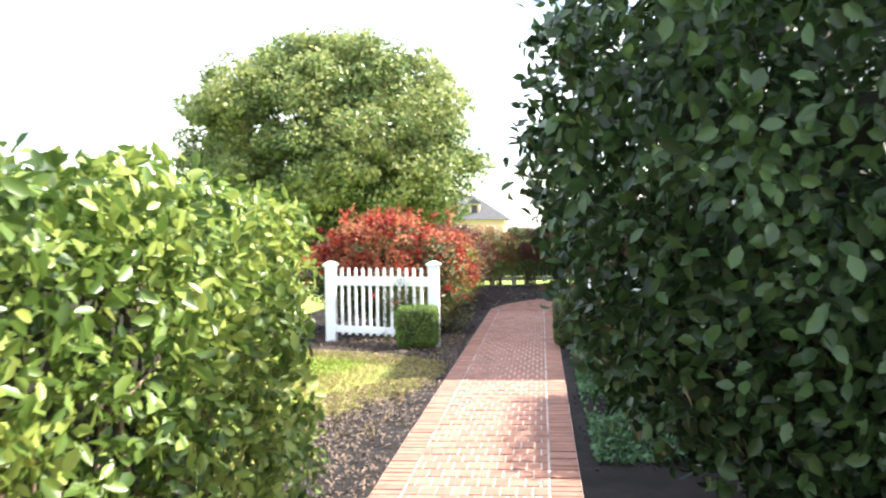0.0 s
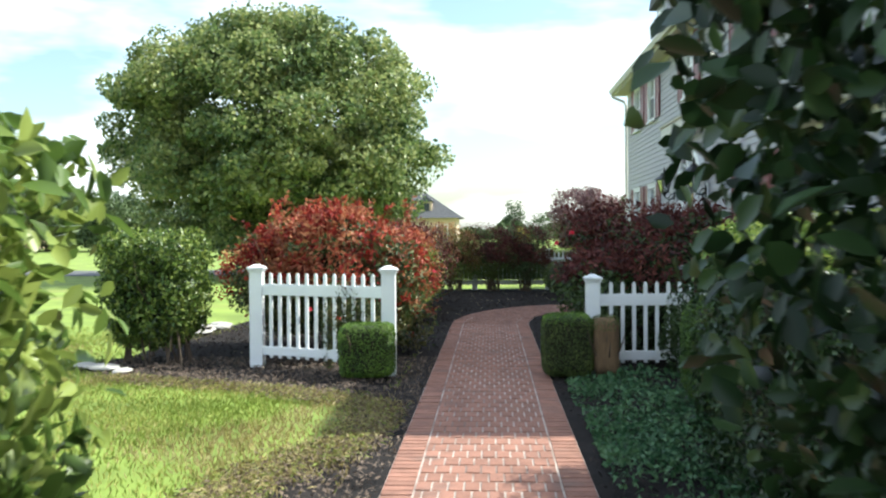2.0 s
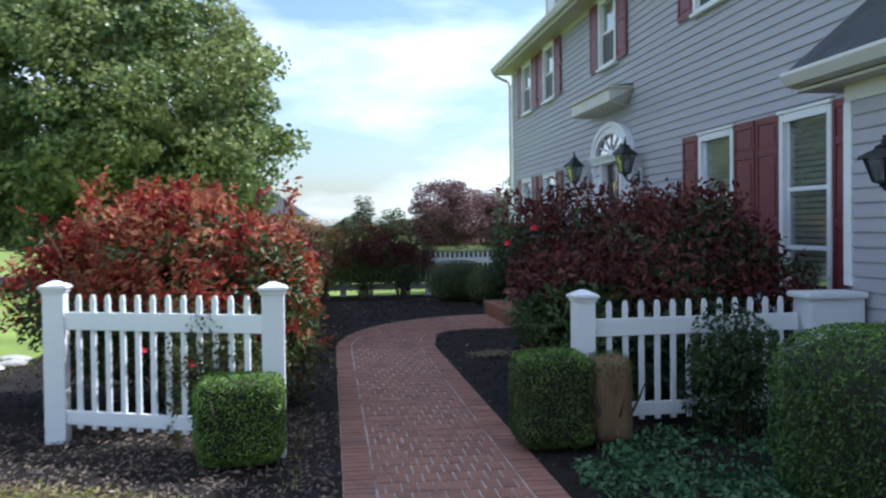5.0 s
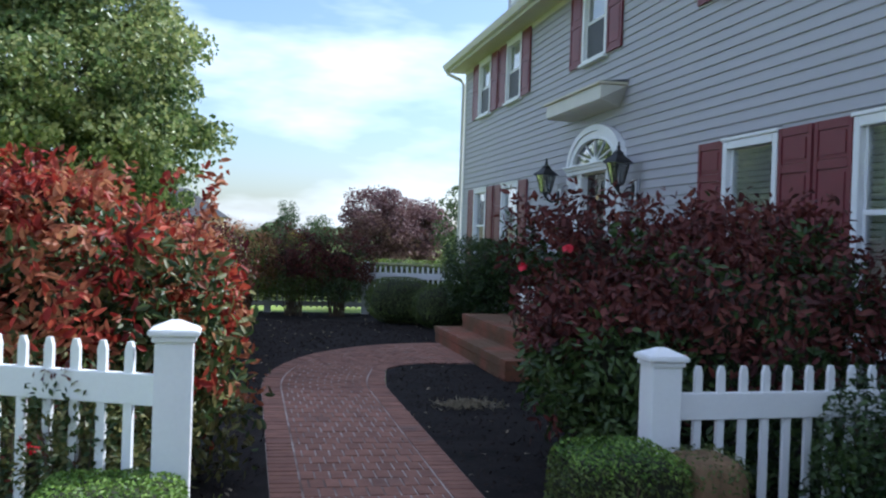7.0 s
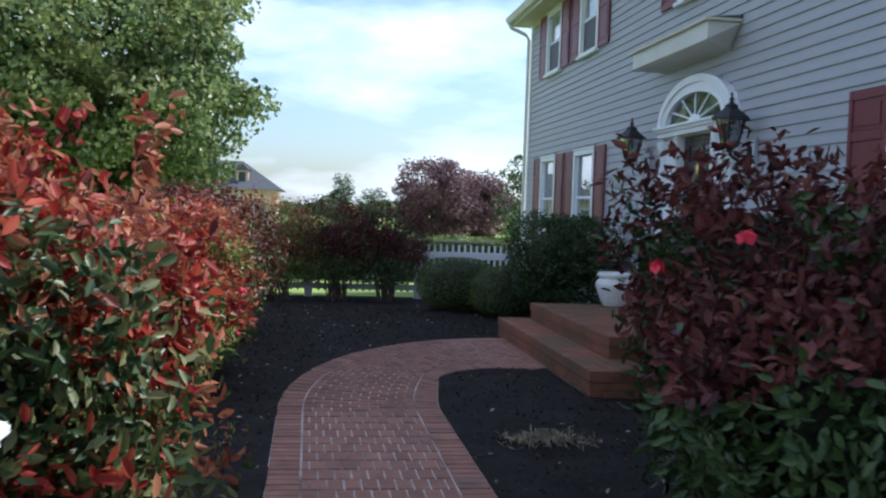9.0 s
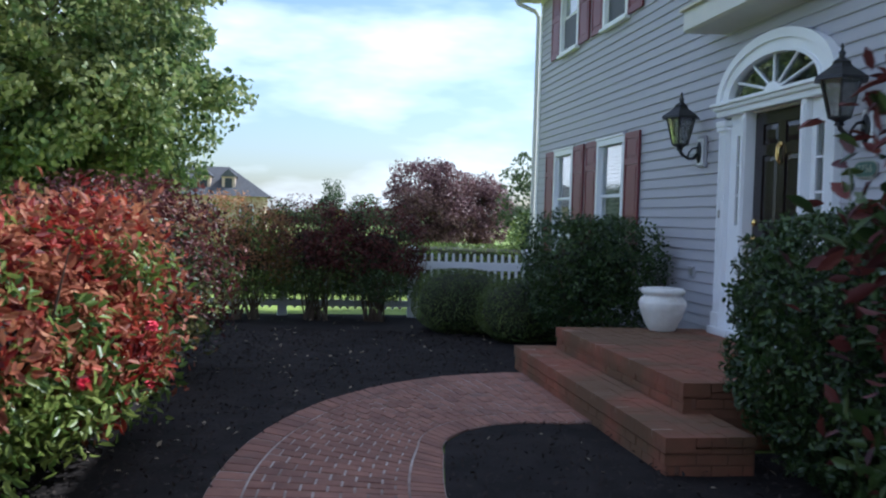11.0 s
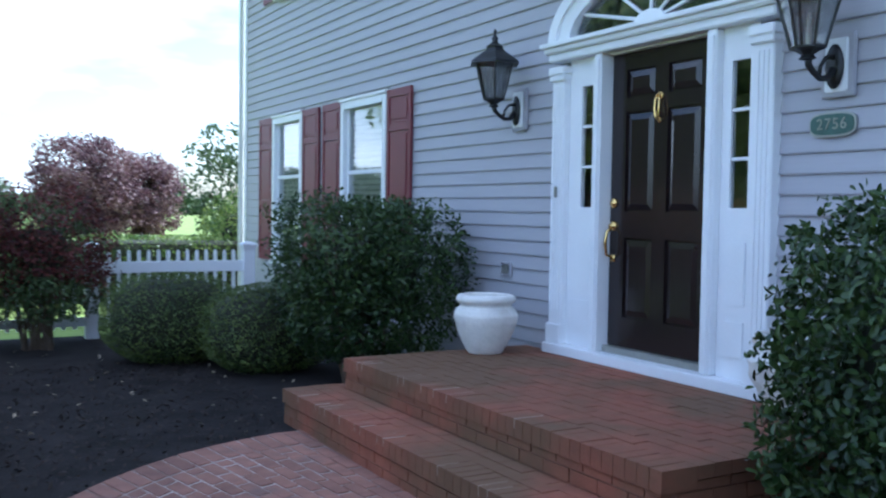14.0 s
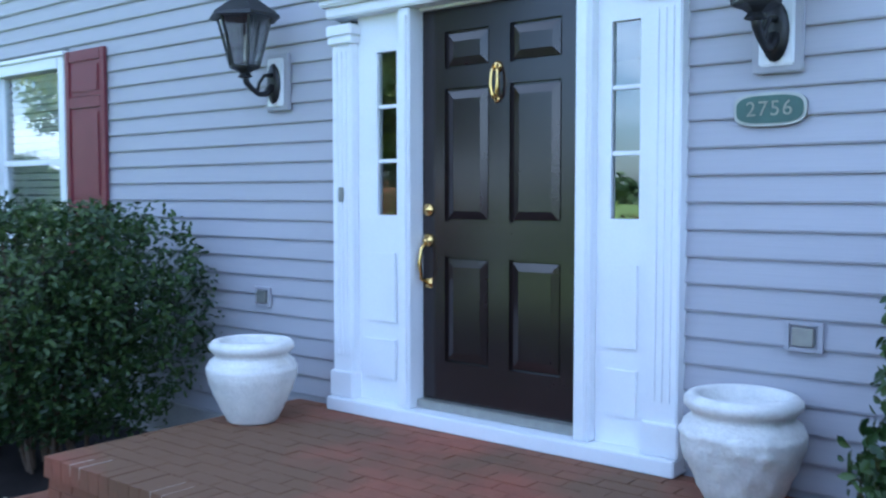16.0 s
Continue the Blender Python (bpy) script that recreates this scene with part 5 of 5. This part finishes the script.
petals(roseB, [(-0.36, 17.0, 0.85), (-0.42, 17.4, 0.45), (-0.6, 16.5, 0.62)], 0.05, 90)
shrub("rose_shrub", (-1.30, 20.5, 0.86), (1.05, 1.2, 0.82), 22000, 0.058, [L_WINE, L_ROSE], "wine-red rose shrub in half shade", "rose shrub", 2.4, 0.18, 0.6, 3.0, 43, clump=(13, 0.085), wide=0.55, pick=red_over(0.75), corem=M_REDCORE, inner=0.62, stems=5, extra=sprays(26, (0, 0), (0.9, 1.0), 1.5, 0.3, 26, 7))
# Holly green replaces rose leaves here: house shade put into the colour.
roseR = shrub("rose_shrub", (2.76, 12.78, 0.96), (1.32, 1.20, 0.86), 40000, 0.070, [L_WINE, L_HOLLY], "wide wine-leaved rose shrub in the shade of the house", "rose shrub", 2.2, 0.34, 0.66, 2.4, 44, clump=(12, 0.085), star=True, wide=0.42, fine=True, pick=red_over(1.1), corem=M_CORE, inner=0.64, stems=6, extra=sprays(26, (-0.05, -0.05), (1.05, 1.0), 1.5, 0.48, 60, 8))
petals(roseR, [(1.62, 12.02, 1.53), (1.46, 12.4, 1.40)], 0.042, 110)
shrub("climbing_rose", (-0.86, 11.06, 0.50), (0.28, 0.12, 0.42), 2600, 0.045, [L_WINE, L_ROSE], "thin climbing rose growing through the pickets", "rose", 2.2, 0.25, 0.9, 6.0, 45, pick=red_over(0.6), inner=0, stems=4, stemr=0.007)
shrub("climbing_rose", (-1.20, 11.20, 0.42), (0.10, 0.08, 0.44), 900, 0.04, [L_WINE, L_ROSE], "thin rose canes against the picket fence", "rose", 2.2, 0.25, 0.9, 6.0, 46, pick=red_over(0.6), inner=0, stems=3, stemr=0.006)
shrub("rose_shrub", (2.82, 10.82, 0.48), (0.38, 0.26, 0.45), 4200, 0.045, [L_HOLLY, L_ROSE], "loose green rose bush before the pickets", "rose shrub", 2.2, 0.2, 0.7, 5.0, 47, inner=0.4, stems=4, stemr=0.008)
shrub("clipped_hedge", (3.87, 16.51, 0.81), (0.82, 0.88, 0.76), 42000, 0.046, [L_HOLLY], "dark clipped holly hedge at the near end of the porch", "hedge", 4.5, 0.12, 0.34, 3.6, 48, fine=True, inner=0.7, stems=4, clump=(9, 0.034), taper=0.22)
shrub("holly_shrub", (3.80, 22.1, 0.90), (0.74, 0.64, 0.66), 20000, 0.048, [L_HOLLY], "dark clipped holly shrub by the porch with gaps showing stems", "shrub", 4.2, 0.14, 0.6, 3.5, 49, fine=True, clump=(10, 0.05), inner=0.5, stems=7, floor=0.10, taper=0.32)
shrub("yew_mound", (2.62, 24.0, 0.40), (0.66, 0.62, 0.44), 15000, 0.030, [L_YEW], "low rounded yew mound on the mulch", "shrub", 2.6, 0.05, 0.25, 5.0, 50, inner=0.85, stems=2, floor=0.0, group="yew mounds by the porch")
shrub("yew_mound", (3.28, 23.15, 0.36), (0.58, 0.55, 0.42), 13000, 0.030, [L_YEW], "low rounded yew mound beside the holly", "shrub", 2.6, 0.05, 0.25, 5.0, 51, inner=0.85, stems=2, floor=0.0, group="yew mounds by the porch")
for i, (x, y, r, h, mats) in enumerate(((-0.30, 25.2, 0.74, 0.98, [L_AUTUMN, L_BRIGHT]), (0.68, 25.25, 0.74, 1.0, [L_WINE, L_YEW]), (1.55, 25.25, 0.68, 0.96, [L_WINE, L_FAR]), (-1.7, 25.1, 0.77, 0.95, [L_AUTUMN, L_ROSE]))):
    shrub("burning_bush", (x, y, h), (r, r * 0.8, 0.70), 12500, 0.05, mats, "autumn-tinted burning bush with bare stems before the far fence" if i in (0, 3) else "dark reddish bush with bare stems before the far fence", "shrub", 2.6, 0.16, 0.6, 3.5, 60 + i, clump=(9, 0.07), pick=red_over(1.05), corem=M_CORE, inner=0.4, stems=8, floor=0.28, group="bushes along the far fence")

# bare branches showing in the sunlit face of the tall hedge
rng = np.random.default_rng(91)
hedge = bpy.data.objects["privet_hedge"]
for i in range(22):
    y, z1 = rng.uniform(-1.0, 2.9), rng.uniform(0.95, 1.55)
    bm = bmesh.new()
    pts = [(rng.uniform(0.45, 0.62), y, 0.0)]
    for k in (0.3, 0.6, 1.0):
        pts.append((0.60 + rng.uniform(-0.03, 0.10), y + rng.normal() * 0.12, z1 * k))
    tube(bm, pts, (0.014, 0.012, 0.009, 0.005), 6)
    for k in (1, 2):
        b = pts[k]
        tube(bm, [b, (b[0] + 0.05, b[1] + rng.normal() * 0.12, b[2] + 0.16), (b[0] + 0.08, b[1] + rng.normal() * 0.2, b[2] + 0.3)], (0.007, 0.006, 0.003), 5)
    part("branch", bm, M_BRANCH, hedge)

# ground cover on the shaded side
rng = np.random.default_rng(15)
n = 26000
g = np.column_stack((1.38 + 2.0 * rng.uniform(0, 1, n), rng.uniform(4.2, 10.8, n), np.zeros(n)))
keep = np.sin(g[:, 0] * 3.1) * np.sin(g[:, 1] * 2.3) + rng.uniform(-0.6, 1.0, n) > -0.1
keep &= (g[:, 0] > 1.75) | (g[:, 1] < 10)
g = g[keep]
g[:, 2] = rng.uniform(0.0, 0.13, len(g)) * (0.5 + 0.5 * np.sin(g[:, 0] * 5) * np.sin(g[:, 1] * 4)) + 0.01
tagged(leaves("ground_cover", g, rng.normal(size=g.shape) * 0.8 + np.array((0, 0, 0.8)), 0.055, [L_COVER], seed=16, wide=0.45), "blue-green ground cover plants beside the walk", "ground cover", kind="stuff")
for i, (x, y, s) in enumerate(((-3.78, 11.15, 0.20), (-3.5, 10.95, 0.15), (-4.1, 11.35, 0.16), (-3.85, 14.9, 0.2), (-3.9, 15.3, 0.22), (-3.8, 15.7, 0.2), (-3.87, 15.15, 0.16), (-3.9, 16.1, 0.22))):
    bm = bmesh.new()
    bmesh.ops.create_icosphere(bm, subdivisions=2, radius=1)
    co = np.array([v.co[:] for v in bm.verts])
    for v, k in zip(bm.verts, wave(co, np.random.default_rng(100 + i), 2.2)):
        v.co = v.co * (1 + 0.16 * k)
        v.co = Vector((v.co.x * s, v.co.y * s * 0.7, v.co.z * s * 0.24))
    st = part("field_stone", bm, M_STONE)
    st.location, st.rotation_euler = (x, y, s * 0.13 + (0.07 if i == 6 else 0)), (0, 0, i * 1.3)
    tagged(st, "flat pale field stone edging the mulch bed", "stone", "edging stones")


rng = np.random.default_rng(31)
g = np.column_stack((1.85 + rng.normal(size=260) * 0.16, 15.35 + rng.normal(size=260) * 0.09, rng.uniform(0.01, 0.05, 260)))
tagged(leaves("dried_plant", g, rng.normal(size=g.shape) + np.array((0, 0, 0.6)), 0.09, [mk("straw", (0.34, 0.29, 0.20), 0.3, 9, 0.9, 0.1, 60)], seed=32, wide=0.12), "small tuft of dried straw-coloured plant on black mulch", "dried plant", kind="stuff")

# ---- trees ----
def tree(name, at, height, crown_c, crown_r, clumps, per, leaf, mats, label, seed, trunk_r=0.2, bare=0.0, clump_r=0.75, wide=0.6, egg=0.0):
    rng = np.random.default_rng(seed)
    t = tagged(empty(name, at), label, "tree")
    bm = bmesh.new()
    tube(bm, [(0, 0, -0.05), (0.02, 0.01, height * 0.12), (-0.03, 0.03, height * 0.4), (0.02, 0, height * 0.8)], (trunk_r * 1.35, trunk_r, trunk_r * 0.7, trunk_r * 0.15), 10)
    part("trunk", bm, M_BARK, t)
    d = rng.normal(size=(clumps, 3))
    d /= np.linalg.norm(d, axis=1)[:, None]
    rad = rng.uniform(0.25, 1, clumps) ** 0.45
    w = wave(d * 3, np.random.default_rng(seed + 3), 1.4)
    full = d / (np.abs(d) ** 2.15).sum(1)[:, None] ** (1 / 2.15)
    full[:, :2] *= (1 - egg * full[:, 2] - egg * np.clip(full[:, 2], 0, 1) ** 2)[:, None]
    cen = np.array(crown_c) + full * np.array(crown_r) * (rad * (1 + 0.09 * w))[:, None]
    for c in cen[:: max(1, clumps // 26)]:
        limb = bmesh.new()
        z0 = height * rng.uniform(0.12, 0.45)
        mid = np.array((c[0] * 0.45, c[1] * 0.45, z0 + (c[2] - z0) * 0.6))
        tube(limb, [(0, 0, z0), tuple(mid), tuple(c)], (trunk_r * 0.38, trunk_r * 0.22, trunk_r * 0.05), 5)
        part("limb", limb, M_BARK, t)
    off = rng.normal(size=(clumps, per, 3))
    off *= (rng.uniform(0.2, 1, (clumps, per, 1)) ** 0.5) / np.linalg.norm(off, axis=2)[:, :, None]
    off = off * clump_r * rng.uniform(0.6, 1.15, (clumps, 1, 1)) * np.array((1, 1, 0.7))
    pos = (cen[:, None] + off).reshape(-1, 3)
    nrm = np.repeat(d, per, 0) * 0.5 + rng.normal(size=pos.shape) * 0.8 + np.array((0, 0, 0.35))
    leaves("crown", pos, nrm, leaf, mats, rng.integers(0, len(mats), len(pos)) if len(mats) > 1 else None, t, seed, wide)
    return t


tree("pear_tree", (-7.2, 34.5, -0.03), 9.0, (0, 0, 5.2), (5.85, 5.3, 4.55), 680, 220, 0.185, [L_TREE], "large round pear tree with dense green leaves on the lawn", 201, 0.24, clump_r=0.85, egg=0.06)
tree("plum_tree", (5.1, 45.0, -0.03), 3.5, (0, 0, 2.0), (1.6, 1.5, 1.75), 190, 130, 0.10, [L_PLUM], "purple-leaved plum tree behind the garden fence", 202, 0.08, clump_r=0.5)
tree("plum_tree", (7.05, 45.6, -0.03), 3.1, (0, 0, 1.75), (1.1, 1.2, 1.55), 120, 130, 0.10, [L_PLUM], "smaller purple-leaved plum tree", 203, 0.07, clump_r=0.45)
tree("green_tree", (6.4, 33.0, -0.03), 3.1, (0, 0, 2.0), (1.3, 1.2, 1.2), 60, 60, 0.11, [L_FAR], "thin airy green tree behind the house corner", 204, 0.06, clump_r=0.4)
shrub("green_shrub", (5.75, 31.0, 0.85), (0.95, 0.8, 0.95), 9000, 0.07, [L_BRIGHT], "sunlit yellow-green shrub behind the house corner", "shrub", 2.4, 0.15, 0.5, 3.5, 205, inner=0.6, stems=4)
shrub("long_hedge", (3.6, 30.6, 0.48), (5.2, 0.6, 0.52), 24000, 0.055, [L_BRIGHT], "long low clipped green hedge behind the fence", "hedge", 8, 0.02, 0.3, 4.0, 206, inner=0.85, stems=2)
tree("pine_tree", (2.6, 80, -0.03), 4.3, (0, 0, 2.1), (0.9, 0.9, 2.15), 60, 70, 0.13, [L_FAR, L_DARK], "small dark conifer in the distance", 207, 0.08, clump_r=0.4)
shrub("gold_shrub", (3.2, 79, 0.9), (0.7, 0.7, 0.9), 2600, 0.12, [L_GOLD], "golden shrub in the distance", "shrub", 2.2, 0.15, 0.5, 3, 208, inner=0.6, stems=2)
tree("green_tree", (5.2, 82, -0.03), 3.2, (0, 0, 2.0), (1.3, 1.3, 1.2), 50, 60, 0.14, [L_FAR], "grey-green tree in the distance", 209, 0.08, clump_r=0.5)
for i, (x, y, h, r) in enumerate(((-34, 84, 5.2, 4.6), (-42, 88, 6.4, 5.5), (-27, 92, 5.0, 4.2), (-50, 84, 5.6, 5), (-21, 98, 4.6, 4.4), (-58, 92, 6.5, 6), (-14, 100, 4.2, 4.2))):
    tree("far_tree", (x, y, -0.03), h, (0, 0, h * 0.52), (r, r, h * 0.5), 110, 110, 0.34, [L_FAR], "rounded green tree beyond the road", 220 + i, 0.2, clump_r=1.5)
rng = np.random.default_rng(77)
n = 60000
ang = rng.uniform(0, 2 * math.pi, n)
rad = rng.uniform(185, 240, n)
hgt = 3.2 + 1.6 * np.sin(ang * 23) + 1.1 * np.sin(ang * 57 + 1) + 0.8 * np.sin(ang * 131)
q = np.column_stack((rad * np.cos(ang), rad * np.sin(ang), np.maximum(hgt, 1) * rng.uniform(0, 1, n) ** 0.6))
tagged(leaves("far_woods", q, rng.normal(size=q.shape) + np.array((0, 0, 0.4)), 2.2, [L_FAR], seed=78, wide=0.8), "distant belt of trees along the horizon", "woods", kind="stuff")


# ---- houses beyond ----
def far_house(at, w, d, ez, rz, label, dormers, yaw=0.0):
    h = tagged(empty("neighbour_house", at), label, "house")
    h.rotation_euler = (0, 0, yaw)
    part("wall", box(-w / 2, w / 2, -d / 2, d / 2, -0.1, ez), M_PEACH, h)
    bm = bmesh.new()
    o = 0.6
    a = [bm.verts.new((sx * (w / 2 + o), sy * (d / 2 + o), ez)) for sx, sy in ((-1, -1), (1, -1), (1, 1), (-1, 1))]
    k = d / 2 * 0.9
    b = [bm.verts.new((sx * (w / 2 + o - k), 0, rz)) for sx in (-1, 1)]
    bm.faces.new(a)
    for f in ((a[0], a[1], b[1], b[0]), (a[2], a[3], b[0], b[1]), (a[1], a[2], b[1]), (a[3], a[0], b[0])):
        bm.faces.new(f)
    bmesh.ops.recalc_face_normals(bm, faces=bm.faces[:])
    part("roof", bm, M_SHINGLE, h)
    for x in dormers:
        dm = part("dormer", box(x - 0.5, x + 0.5, -d / 2 + 0.7, 0, ez + 0.4, ez + 1.6), M_PEACH, h)
        part("dormer_roof", prism([(x - 0.65, ez + 1.55), (x, ez + 2.15), (x + 0.65, ez + 1.55)], d / 2 + 0.2, "y", -d / 2 + 0.5), M_SHINGLE, dm)
        part("dormer_window", box(x - 0.28, x + 0.28, -d / 2 + 0.64, -d / 2 + 0.69, ez + 0.65, ez + 1.4), M_SCREEN, dm)
    for i in range(5):
        x = -w / 2 + w * (i + 0.5) / 5
        wd = part("window", box(x - 0.55, x + 0.55, -d / 2 - 0.05, -d / 2 - 0.005, ez - 2.2, ez - 0.6), M_WHITE, h)
        part("pane", box(x - 0.43, x + 0.43, -d / 2 - 0.07, -d / 2 - 0.052, ez - 2.1, ez - 0.7), M_SCREEN, wd)
    return h


far_house((-9.0, 90.0, -0.03), 13, 8, 2.85, 5.3, "peach house with grey hipped roof and dormers in the distance", (1.8, 3.7))
far_house((-56, 104, -0.03), 14, 9, 3.2, 6.4, "low pale house with grey roof beyond the road", ())

# ---- pieces of walls, porch and walk ----
siding_rows(wall_west, Y0 + 0.09, Y1 - 0.09, Z_BASE, 5.40, [(a - 0.005, b + 0.005, c, d + 0.03) for a, b, c, d in openings[:-1]] + [(18.43, 20.49, 0.2, 2.74)], XF)
siding_rows(wing, 2.0, WY - 0.10, 0.1, 2.48, [], WX)


def pieces(parent, items, limit, material, name="brick", label="", near=None):
    order = sorted(range(len(items)), key=near) if near else range(len(items))
    order = list(order)
    for i in order[:limit]:
        ob = new(name, tile_mesh(name, [items[i]], material))
        ob.parent = parent
    if order[limit:]:
        r = new("bricks", tile_mesh("bricks", [items[i] for i in order[limit:]], material))
        r.parent = parent
        tagged(r, label, kind="stuff")


pieces(porch, porch_bricks, 280, M_BRICK_STEP, label="red porch bricks")
pieces(step, step_bricks, 200, M_BRICK_STEP, label="red step bricks")
pieces(pavement, [brick_verts(*b) for b in single], 300, M_BRICK)
